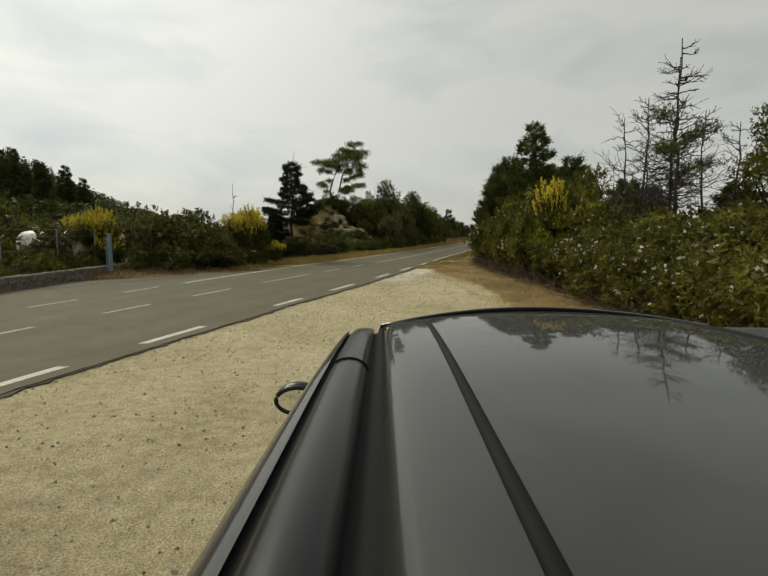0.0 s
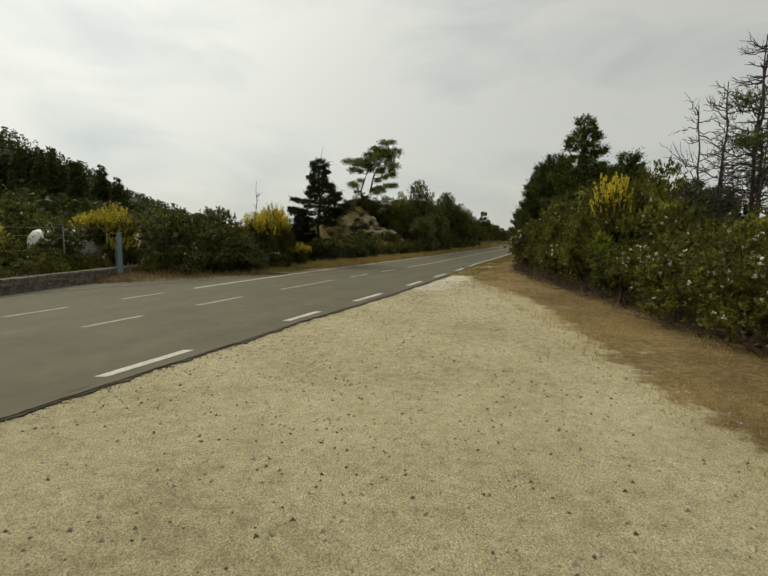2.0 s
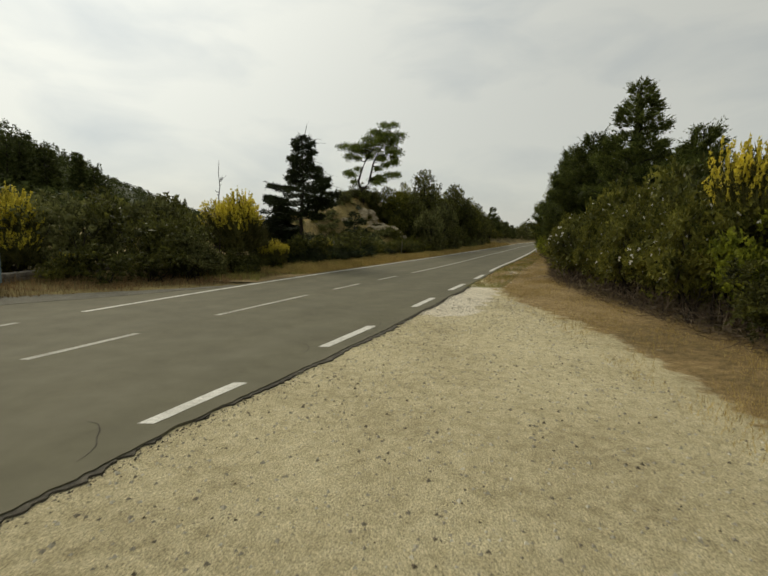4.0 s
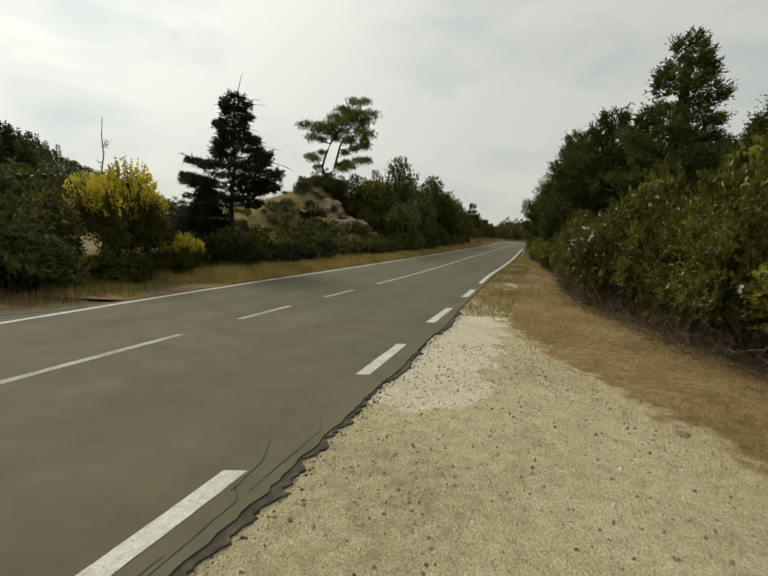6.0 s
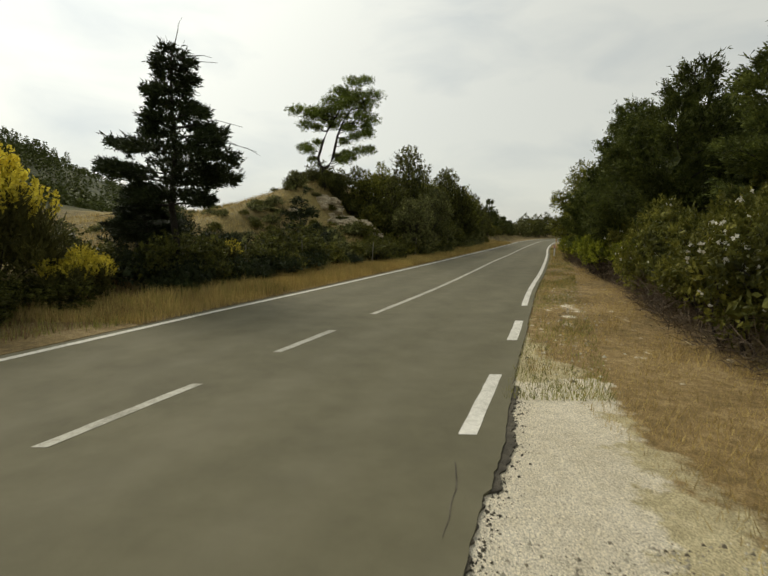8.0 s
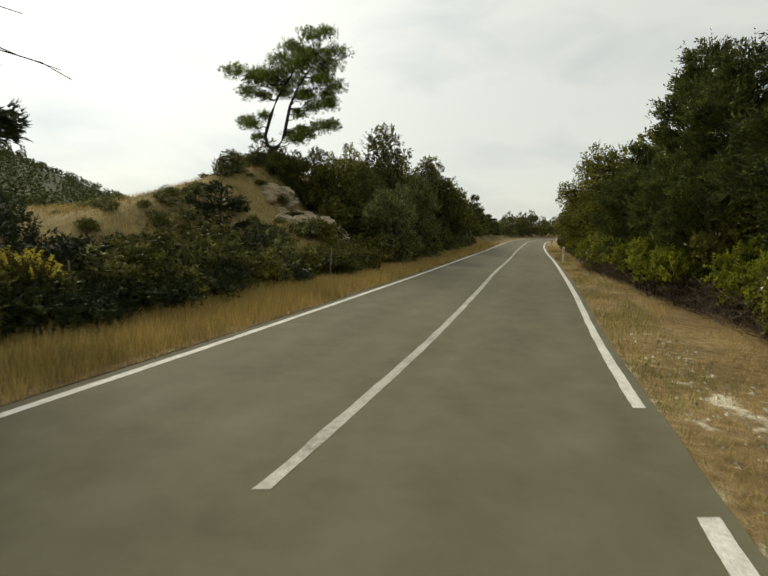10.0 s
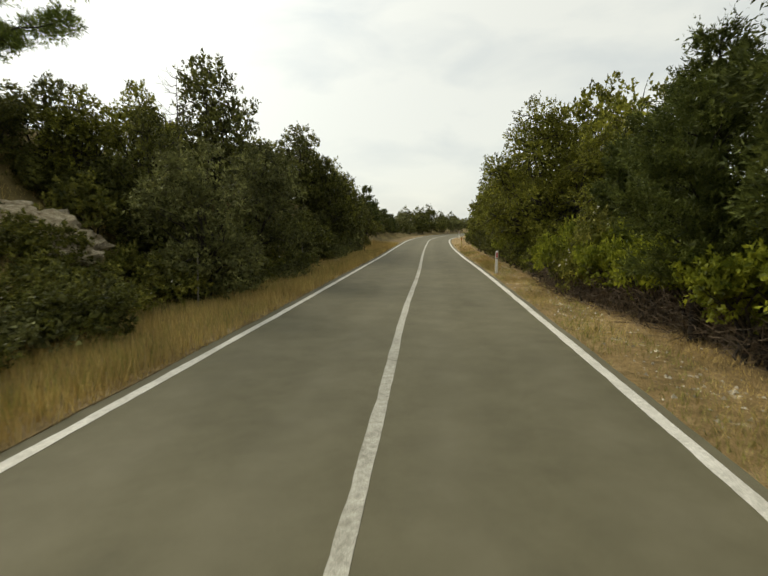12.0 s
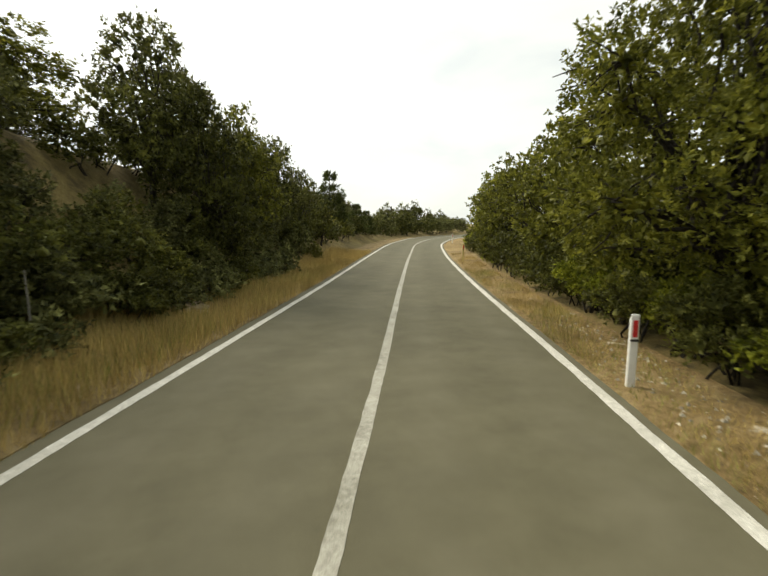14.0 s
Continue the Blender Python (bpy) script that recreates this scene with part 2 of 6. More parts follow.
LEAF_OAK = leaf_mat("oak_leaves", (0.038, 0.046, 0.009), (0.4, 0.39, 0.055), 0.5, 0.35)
LEAF_BROWN = leaf_mat("withered_leaves", (0.08, 0.045, 0.02), (0.28, 0.165, 0.075), 0.8, 0.2)
NEEDLE = leaf_mat("cypress_sprays", (0.014, 0.022, 0.008), (0.06, 0.074, 0.024), 0.6, 0.12)
NEEDLE_R = leaf_mat("cedar_sprays", (0.028, 0.04, 0.011), (0.22, 0.245, 0.055), 0.6, 0.25)
PINE_N = leaf_mat("pine_needles", (0.045, 0.066, 0.013), (0.3, 0.36, 0.065), 0.55, 0.35)
BROOM_Y = leaf_mat("broom_flowers", (0.5, 0.41, 0.04), (0.9, 0.77, 0.11), 0.6, 0.4)
BROOM_G = leaf_mat("broom_twigs", (0.05, 0.05, 0.016), (0.2, 0.19, 0.05), 0.6, 0.15)
PETAL = leaf_mat("white_petals", (0.68, 0.65, 0.56), (0.86, 0.83, 0.74), 0.6, 0.3)
FOREST = leaf_mat("far_forest", (0.03, 0.042, 0.012), (0.14, 0.155, 0.04), 0.7, 0.1)


# ---------- building helpers ----------
def part(name, bm, material, parent=None, label="", smooth=False):
    me = bpy.data.meshes.new(name)
    bm.normal_update()
    bm.to_mesh(me)
    bm.free()
    return put(name, me, material, parent, label, smooth)


def put(name, me, material, parent=None, label="", smooth=False):
    me.materials.append(material)
    if smooth:
        me.polygons.foreach_set("use_smooth", [True] * len(me.polygons))
    ob = new(name, me)
    if parent:
        ob.parent = parent
    if label:
        ob["label"] = label
    return ob


def mesh_of(name, verts, faces, rounded=False):
    """A mesh from arrays of corners and of quads or triangles."""
    me = bpy.data.meshes.new(name)
    v, f = np.asarray(verts, np.float32), np.asarray(faces, np.int32)
    me.vertices.add(len(v))
    me.vertices.foreach_set("co", v.ravel())
    me.loops.add(f.size)
    me.loops.foreach_set("vertex_index", f.ravel())
    me.polygons.add(len(f))
    me.polygons.foreach_set("loop_start", np.arange(0, f.size, f.shape[1], dtype=np.int32))
    me.polygons.foreach_set("use_smooth", np.full(len(f), rounded))
    me.update(calc_edges=True)
    me.validate()
    return me


def smooth_curve(knots):
    """x over y through knots, gliding (monotone slopes by finite differences)."""
    ys, xs = np.array(sorted(knots)).T
    m = np.gradient(xs, ys)

    def at(y):
        y = np.asarray(y, float)
        i = np.clip(np.searchsorted(ys, y) - 1, 0, len(ys) - 2)
        h = ys[i + 1] - ys[i]
        s = np.clip((y - ys[i]) / h, -0.5, 1.5)
        return ((2 * s**3 - 3 * s**2 + 1) * xs[i] + (s**3 - 2 * s**2 + s) * h * m[i]
                + (-2 * s**3 + 3 * s**2) * xs[i + 1] + (s**3 - s**2) * h * m[i + 1])

    return at


def sstep(a, b, x):
    s = np.clip((np.asarray(x, float) - a) / (b - a), 0, 1)
    return s * s * (3 - 2 * s)


def wobble(x, y, seed=0.0):
    """Gentle uneven heights, about -1 to 1."""
    return (np.sin(0.9 * x + 1.3 * seed) * np.cos(0.7 * y - seed) + 0.6 * np.sin(2.1 * x - 1.7 * y + seed)
            + 0.35 * np.sin(4.3 * x + 3.1 * y + 2 * seed)) / 1.95


# ---------- plan of the road ----------
RIGHT = smooth_curve([(-60, -12.5), (-20, -9.4), (-6, -5.09), (-1, -3.26), (4.7, -1.12), (9.5, 0.79), (15, 2.86), (20, 4.76), (26, 6.9), (32, 9.22),
                      (39, 11.83), (46, 14.38), (56, 17.9), (70, 23.2), (86, 30.2), (105, 42.0), (130, 66.0), (160, 100.0)])
LEFT = smooth_curve([(-60, -20.5), (-20, -14.8), (-6, -10.88), (-1, -9.23), (4.7, -7.35), (9.5, -5.76), (15, -3.82), (20, -1.85), (26, 0.73), (32, 3.24),
                     (39, 6.12), (46, 8.93), (56, 12.95), (70, 18.4), (86, 25.0), (105, 35.4), (130, 58.5), (160, 92.0)])
MID = smooth_curve([(-60, -16.5), (-20, -12.6), (-6, -8.36), (-1, -6.62), (4.7, -4.61), (9.5, -2.85), (15, -0.67), (20, 1.45), (26, 3.97), (32, 6.28),
                    (39, 8.9), (46, 11.66), (56, 15.45), (70, 20.9), (86, 27.6), (105, 38.7), (130, 62.2), (160, 96.0)])
BUSH_R = smooth_curve([(-30, 5.5), (-8, 5.9), (1.5, 6.4), (9, 6.8), (14.5, 6.8), (19.4, 7.3), (23.4, 8.7), (27.6, 10.2), (31, 11.0), (35, 12.1), (39, 13.0), (43.8, 14.5), (50.2, 16.7), (75, 26.7), (100, 41.0)])
BUSH_L = smooth_curve([(-30, -22), (0, -13.5), (10, -11.6), (15.5, -8.2), (18.3, -5.3), (21, -4.6), (24.5, -3.4), (27.5, -2.1), (31.5, -0.3), (36, 2.4), (40, 4.3), (45, 6.2), (50, 8.1), (56, 10.4), (65, 13.8), (86, 22.2), (110, 36.0)])
PLATEAU = smooth_curve([(-100, 0.2), (10, 0.25), (22, 0.35), (29, 0.95), (36, 2.5), (43, 4.55), (52, 4.0), (62, 3.2), (76, 2.5), (90, 2.4), (100, 1.3), (115, 0.8), (150, 0.8), (300, 0.8)])


def ground_z(x, y):
    x, y = np.asarray(x, float), np.asarray(y, float)
    yc = np.clip(y, -60, 160)
    d = LEFT(yc) - x                                  # beyond the road's left line
    r = x - RIGHT(yc)                                 # beyond its right line
    steep = sstep(28, 33, y) * (1 - sstep(46, 52, y))                 # broken bank below the pine
    rise = (1 - steep) * sstep(1.8, 6.6, d) + steep * (0.5 * sstep(2.2, 7.2, d) + 0.5 * sstep(7.0, 9.4, d))
    hill = PLATEAU(np.clip(y, -100, 300)) * rise * (0.5 + 0.5 * np.exp(-(np.clip(d - 8.5, 0, None) / 5.0) ** 2))
    z = hill + 0.06 * wobble(x * 0.8, y * 0.8) * sstep(0.6, 3.0, np.maximum(d, r)) + 0.15 * wobble(x * 0.21, y * 0.21, 1.0) * sstep(4, 12, d)
    z = z + 0.12 * sstep(2.5, 6.0, r) * sstep(16, 26, y) - 0.05 * (1 - sstep(0.5, 2.6, np.maximum(d, r)))
    mountains = (50 * np.exp(-((x + 182) / 45) ** 2 / 2 - ((y - 150) / 75) ** 2 / 2) + 5.0 * np.exp(-((x + 56) / 12) ** 2 / 2 - ((y - 70) / 18) ** 2 / 2)
                 + 17 * np.exp(-((x + 170) / 40) ** 2 / 2 - ((y - 292) / 45) ** 2 / 2))
    z = z + mountains * np.where(y < 160, sstep(8, 45, d), 1.0)
    inside = np.minimum(-d, -r)                       # how deep under the road
    bay = (y < 99.0) & (y > -39) & (r > -0.3) & (x < BUSH_R(np.clip(y, -30, 100)) + 0.9)   # under the lay-by
    far_bay = (y < 15.5) & (y > -20) & (d > -0.3) & (d < 0.3 + 8.0 * (1 - sstep(8.0, 16.0, y))) & (x > -10.75 + 0.10 * (y - 4))            # under the shoulder across the road
    return np.where((inside > -0.25) | bay | far_bay, -0.08, z)


def graded(lo, hi, fine_lo, fine_hi, step, grow=1.25):
    mid = list(np.arange(fine_lo, fine_hi + step / 2, step))
    s, v, right = step, mid[-1], []
    while v < hi:
        s *= grow
        v += s
        right.append(min(v, hi))
    s, v, left = step, mid[0], []
    while v > lo:
        s *= grow
        v -= s
        left.append(max(v, lo))
    return np.array(left[::-1] + mid + right)


def grid_faces(nx, ny):
    i, j = np.meshgrid(np.arange(nx - 1), np.arange(ny - 1))
    a = (j * nx + i).ravel()
    return np.stack([a, a + 1, a + 1 + nx, a + nx], 1)


def mark(ob, name, values):
    """How much of a ground cover lies at each corner."""
    ob.data.attributes.new(name, "FLOAT", "POINT").data.foreach_set("value", np.asarray(values, np.float32))


def corners(ob):
    v = np.empty(len(ob.data.vertices) * 3, np.float32)
    ob.data.vertices.foreach_get("co", v)
    return v.reshape(-1, 3)


def make_ground():
    xs, ys = graded(-2500, 2500, -16, 26, 0.4), graded(-2500, 2500, -14, 90, 0.5)
    gx, gy = np.meshgrid(xs, ys)
    me = mesh_of("ground", np.stack([gx, gy, ground_z(gx, gy)], -1).reshape(-1, 3), grid_faces(len(xs), len(ys)))
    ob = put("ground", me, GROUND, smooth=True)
    v = corners(ob)
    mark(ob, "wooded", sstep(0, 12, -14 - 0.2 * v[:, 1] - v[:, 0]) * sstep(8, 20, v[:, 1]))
    tagged(ob, "dry ochre ground with scattered grass and bare soil", "ground", kind="structure")


def strip(name, left, right, y0, y1, z, material, step=0.5, across=2, thick=0.0, jag=(0.0, 0.0)):
    """A band of surface between two curves, with an optional ragged edge and a skirt down its sides."""
    ys = np.arange(y0, y1 + step / 2, step)
    l, r = left(ys), right(ys)
    l = l + jag[0] * np.array([noise.noise((y * 1.7, 3.1, 0)) + 0.6 * noise.noise((y * 6.0, 8, 0)) for y in ys])
    r = r + jag[1] * np.array([noise.noise((y * 0.9, 9.7, 0)) + 0.5 * noise.noise((y * 4.0, 5, 0)) + 0.4 * noise.noise((y * 13.0, 2, 0)) for y in ys])
    t = np.linspace(0, 1, across + 1)
    x = l[:, None] + (r - l)[:, None] * t
    v = np.stack([x, np.repeat(ys[:, None], across + 1, 1), np.full_like(x, z)], -1)
    if thick:
        lo = v[:, [0, -1]].copy()
        lo[..., 2] -= thick
        v = np.concatenate([lo[:, :1], v, lo[:, 1:]], 1)
    return put(name, mesh_of(name, v.reshape(-1, 3), grid_faces(v.shape[1], len(ys))), material)


def make_road():
    def edge_r(y):
        ragged = np.array([noise.noise((q * 0.9, 9.7, 0)) + 0.5 * noise.noise((q * 4.0, 5, 0)) + 0.45 * noise.noise((q * 13.0, 2, 0)) for q in np.atleast_1d(y)])
        far_off = sstep(14, 20, y)
        return RIGHT(y) + 0.36 - 0.16 * far_off + ragged * (0.07 - 0.045 * far_off)

    edge_l = lambda y: LEFT(y) - 0.3 - 3.6 * (1 - sstep(8.0, 16.0, y))
    road = strip("road", edge_l, edge_r, -60, 160, 0.0, ASPHALT, 0.08, 16, 0.09, (0.05, 0.0))
    v = corners(road)
    x, y = v[:, 0], v[:, 1]
    tracks = [(side(y) + MID(y)) / 2 + off for side in (LEFT, RIGHT) for off in (-0.75, 0.75)]
    dusty = 0.5 * np.exp(-((x - RIGHT(y) - 0.25) / 0.3) ** 2) + 0.6 * np.exp(-((x - LEFT(y) + 0.3) / 0.35) ** 2)
    mark(road, "worn", np.clip(0.5 * sum(np.exp(-((x - t) / 0.32) ** 2) for t in tracks) + dusty, 0, 0.8))
    tagged(road, "worn grey asphalt road with a crumbled edge", "road", kind="structure")
    # crumbled dark lip between asphalt and gravel
    lip = strip("asphalt_edge", lambda y: edge_r(y) - 0.04, lambda y: edge_r(y) + 0.05, -25, 17, -0.012, EDGE_DARK, 0.04, 1, 0.018, (0.05, 0.11))
    tagged(lip, "dark broken asphalt edge beside the gravel", "road edge", kind="structure")
    r = random.Random(8)
    for i in range(16):                                 # cracks running in from the broken edge
        y, x = r.uniform(-9, 15), 0.0
        x = float(RIGHT(y)) + r.uniform(-0.15, 0.22)
        way, rows = r.uniform(0.9, 1.5) * r.choice((1, -1)), []
        for k in range(r.randint(10, 22)):
            w = 0.007 * (1 - abs(k - 8) / 16)
            rows.append([(x - w, y, 0.003), (x + w, y + 0.004, 0.003)])
            way += r.uniform(-0.35, 0.35)
            x, y = min(x + 0.09 * math.cos(way) * 0.6, float(RIGHT(y)) + 0.24), y + 0.09 * math.sin(way)
        g = np.array(rows)
        crack = put("road_crack", mesh_of("road_crack", g.reshape(-1, 3), grid_faces(2, len(rows))), EDGE_DARK)
        tagged(crack, "thin dark crack in the worn asphalt", "crack", "cracks in the road", "structure")
    def line(curve, y0, y1, w, paint=PAINT_WHITE):
        ob = strip("road_marking", lambda y: curve(y) - w / 2, lambda y: curve(y) + w / 2, y0, y1, 0.004, paint, 0.1, 1, 0.0, (0.016, 0.016))
        tagged(ob, "worn white painted road line", "road marking", "road lines", "structure")

    for y0, y1 in ((-14.8, -12.9), (-10.9, -9.0), (-7.0, -5.1), (-3.2, -1.2), (0.2, 1.75), (4.4, 5.75), (7.6, 9.4), (11.9, 13.6), (15.5, 17.4), (19.4, 21.2)):
        line(RIGHT, y0, y1, 0.17)
    line(RIGHT, 23.2, 150, 0.15)
    for y0, y1 in ((-8.6, -7.2), (-5.4, -4.0), (-2.4, -0.9), (0.35, 1.85), (3.45, 4.9), (6.5, 8.3), (10.2, 13.65), (15.1, 16.8), (18.3, 19.85)):
        line(MID, y0, y1, 0.13, PAINT_WORN)
    line(MID, 21.6, 150, 0.14, PAINT_WORN)
    for y0, y1 in ((-4.8, -3.3), (-1.8, -0.3), (1.4, 2.9), (4.5, 5.95), (7.5, 9.0)):
        line(LEFT, y0, y1, 0.13, PAINT_WORN)
    line(LEFT, 10.3, 150, 0.14)


def verge_mat(name, gravel, straw, chalk):
    """Gravel, dry grass and bare stone, ravelling into one another at uneven edges."""
    m, nt, b = base_mat(name, 0.95)
    n, link = nt.nodes.new, nt.links.new
    co = n("ShaderNodeTexCoord")

    def tex(scale, detail=6):
        t = n("ShaderNodeTexNoise")
        t.inputs["Scale"].default_value, t.inputs["Detail"].default_value, t.inputs["Roughness"].default_value = scale, detail, 0.65
        link(co.outputs["Object"], t.inputs["Vector"])
        return t

    wide, mid, fine, edge = tex(0.4), tex(7.0), tex(75.0), tex(1.6, 9)
    add = n("ShaderNodeMath")
    add.operation = "MULTIPLY_ADD"
    add.inputs[1].default_value = 0.5
    half = n("ShaderNodeMath")
    half.operation = "MULTIPLY"
    half.inputs[1].default_value = 0.5
    link(wide.outputs[0], half.inputs[0])
    link(mid.outputs[0], add.inputs[0])
    link(half.outputs[0], add.inputs[2])

    def ramp(colors):
        r = n("ShaderNodeValToRGB")
        e = r.color_ramp.elements
        e[0].position, e[0].color = 0.38, (*colors[0], 1)
        e[1].position, e[1].color = 0.64, (*colors[2], 1)
        k = e.new(0.5)
        k.color = (*colors[1], 1)
        link(add.outputs[0], r.inputs[0])
        return r

    def cover(attribute, amount, soft):
        a = n("ShaderNodeAttribute")
        a.attribute_name = attribute
        s = n("ShaderNodeMath")
        s.operation = "MULTIPLY_ADD"
        s.inputs[1].default_value = amount
        link(edge.outputs[0], s.inputs[0])
        link(a.outputs["Fac"], s.inputs[2])
        r = n("ShaderNodeMapRange")
        r.inputs["From Min"].default_value, r.inputs["From Max"].default_value = 0.5 + amount * 0.5 - soft, 0.5 + amount * 0.5 + soft
        link(s.outputs[0], r.inputs["Value"])
        return r

    last = ramp(gravel)
    for other, attribute, amount, soft in ((straw, "straw", 2.2, 0.12), (chalk, "chalk", 2.2, 0.08)):
        k = n("ShaderNodeMix")
        k.data_type = "RGBA"
        link(cover(attribute, amount, soft).outputs[0], k.inputs["Factor"])
        link(last.outputs["Result" if last.type == "MIX" else "Color"], k.inputs["A"])
        link(ramp(other).outputs[0], k.inputs["B"])
        last = k
    g = n("ShaderNodeMapRange")
    g.inputs["From Min"].default_value, g.inputs["From Max"].default_value = 0.3, 0.7
    g.inputs["To Min"].default_value, g.inputs["To Max"].default_value = 0.3, 1.7
    link(fine.outputs[0], g.inputs["Value"])
    s = n("ShaderNodeVectorMath")
    s.operation = "SCALE"
    link(last.outputs["Result"], s.inputs[0])
    link(g.outputs[0], s.inputs["Scale"])
    link(s.outputs[0], b.inputs["Base Color"])
    bp = n("ShaderNodeBump")
    bp.inputs["Strength"].default_value, bp.inputs["Distance"].default_value = 0.9, 0.03
    link(fine.outputs[0], bp.inputs["Height"])
    link(bp.outputs[0], b.inputs["Normal"])
    return m


VERGE = verge_mat("gravel_and_straw", ((0.37, 0.31, 0.175), (0.5, 0.43, 0.255), (0.62, 0.545, 0.345)),
                  ((0.13, 0.092, 0.036), (0.25, 0.17, 0.068), (0.38, 0.28, 0.135)), ((0.56, 0.495, 0.36), (0.64, 0.575, 0.44), (0.72, 0.655, 0.52)))


def make_layby():
    edge = lambda y: RIGHT(y) + 0.25
    far = smooth_curve([(-40, 4.0), (-5, 4.3), (0.9, 4.45), (4.6, 4.9), (9, 5.2), (12, 4.9), (15, 4.7), (17.5, 4.9), (20, 5.0), (24, 6.3), (40, 11.0), (100, 30.0)])
    def cover(ob):
        v = corners(ob)
        x, y = v[:, 0], v[:, 1]
        r = x - RIGHT(y)
        mark(ob, "straw", np.clip(0.5 + (x - far(np.clip(y, -40, 100))) * 0.55, 0, 1) * 2.2 - 0.6)
        bare = 0.5 + 1.3 * np.minimum(np.minimum((y - 11.0) * 0.8, (17.2 - y) * 0.8), np.minimum(1.55 - r, r - 0.1))
        mark(ob, "chalk", np.maximum(bare, (0.16 + 0.2 * np.exp(-((r - 1.1) / 0.45) ** 2) * (0.55 + 0.45 * np.sin(0.5 * y + 2.2))) * sstep(15, 19, y) * (1 - 0.4 * sstep(22, 28, y))))

    bay = strip("gravel_layby", edge, lambda y: BUSH_R(y) + 1.2, -40, 16.4, -0.03, VERGE, 0.2, 44, 0.05)
    cover(bay)
    tagged(bay, "pale limestone gravel lay-by ravelling into straw", "gravel", kind="structure")
    run = strip("straw_verge", lambda y: RIGHT(y) + 0.15, lambda y: BUSH_R(y) + 0.9, 16.4, 100, -0.03, VERGE, 0.2, 24, 0.08)
    cover(run)
    tagged(run, "straw-coloured dry verge with bare white soil", "verge", kind="structure")
    verge = strip("straw_verge", lambda y: LEFT(y) - 2.2, lambda y: LEFT(y) - 0.26, 16.6, 110, 0.011, STRAW_GROUND, 0.4, 3, 0.08, (0.25, 0.05))
    tagged(verge, "straw-coloured dry verge along the bank", "verge", kind="structure")
    bay_l = strip("gravel_shoulder", lambda y: LEFT(y) - 8.2 * (1 - sstep(8.0, 16.0, y)) - 0.5, lambda y: LEFT(y) - 0.25 - 3.2 * (1 - sstep(8.0, 16.0, y)), -20, 15.8, 0.006, SHOULDER, 0.3, 5, 0.05, (0.3, 0.25))
    tagged(bay_l, "grey-brown dusty shoulder opposite the lay-by", "shoulder", kind="structure")


make_ground()
make_road()
make_layby()


# ---------- plants: shared shapes ----------
RNG = np.random.default_rng(7)


def unit(v):
    return v / np.maximum(np.linalg.norm(v, axis=-1, keepdims=True), 1e-9)


def rand_dirs(n):
    return unit(RNG.normal(size=(n, 3)))


def leaf_cards(p, d, length, width, fold=0.12, slim=False):
    """Leaves from base p along d: four-cornered blades folded on the midrib, or slim pointed ones."""
    n = len(p)
    d = unit(d)
    side = unit(np.cross(d, rand_dirs(n)))
    up = np.cross(side, d)
    L, W = np.broadcast_to(length, n)[:, None], np.broadcast_to(width, n)[:, None]
    if slim:
        low = p + d * L * 0.25
        v = np.stack([low - side * W * 0.55, low + side * W * 0.55, p + d * L + up * L * fold], 1)
        return v.reshape(-1, 3), np.arange(3 * n).reshape(n, 3)
    mid = p + d * L * 0.5 + up * L * fold
    v = np.stack([p, mid + side * W / 2 - up * L * fold * 0.6, p + d * L - up * L * fold * 0.5, mid - side * W / 2 - up * L * fold * 0.6], 1)
    return v.reshape(-1, 3), np.arange(4 * n).reshape(n, 4)


def sprigs(p, d, size, leaves, leaf_len, leaf_w, spread=0.9, slim=False):
    """Leafy shoots: p, d are each shoot's foot and way."""
    m = len(p)
    s = RNG.uniform(0.1, 1.0, (m, leaves))
    foot = p[:, None] + d[:, None] * (s * np.broadcast_to(size, m)[:, None])[..., None]
    out = unit(d[:, None] * RNG.uniform(0.3, 0.9, (m, leaves, 1)) + spread * unit(RNG.normal(size=(m, leaves, 3))))
    k = m * leaves
    return leaf_cards(foot.reshape(k, 3), out.reshape(k, 3), leaf_len * RNG.uniform(0.6, 1.25, k), leaf_w * RNG.uniform(0.7, 1.2, k), slim=slim)


def join(*pieces):
    vs, fs, at = [], [], 0
    if len({f.shape[1] for _, f in pieces}) > 1:            # quads beside triangles: split them
        pieces = [(v, f if f.shape[1] == 3 else np.concatenate([f[:, [0, 1, 2]], f[:, [0, 2, 3]]])) for v, f in pieces]
    for v, f in pieces:
        vs.append(v)
        fs.append(f + at)
        at += len(v)
    return np.concatenate(vs), np.concatenate(fs)


def tube(points, radii, sides=6):
    """A tapering limb along points."""
    p, r = np.asarray(points, float), np.asarray(radii, float)
    t = unit(np.gradient(p, axis=0))
    ref = np.where(np.abs(t[:, 2:3]) > 0.9, [[1.0, 0, 0]], [[0, 0, 1.0]])
    a = unit(np.cross(t, ref))
    b = np.cross(t, a)
    ang = np.linspace(0, 2 * np.pi, sides, endpoint=False)
    ring = p[:, None] + r[:, None, None] * (np.cos(ang)[None, :, None] * a[:, None] + np.sin(ang)[None, :, None] * b[:, None])
    n = len(p)
    i, j = np.meshgrid(np.arange(n - 1), np.arange(sides), indexing="ij")
    k = (j + 1) % sides
    f = np.stack([i * sides + j, i * sides + k, (i + 1) * sides + k, (i + 1) * sides + j], -1).reshape(-1, 4)
    return ring.reshape(-1, 3), f


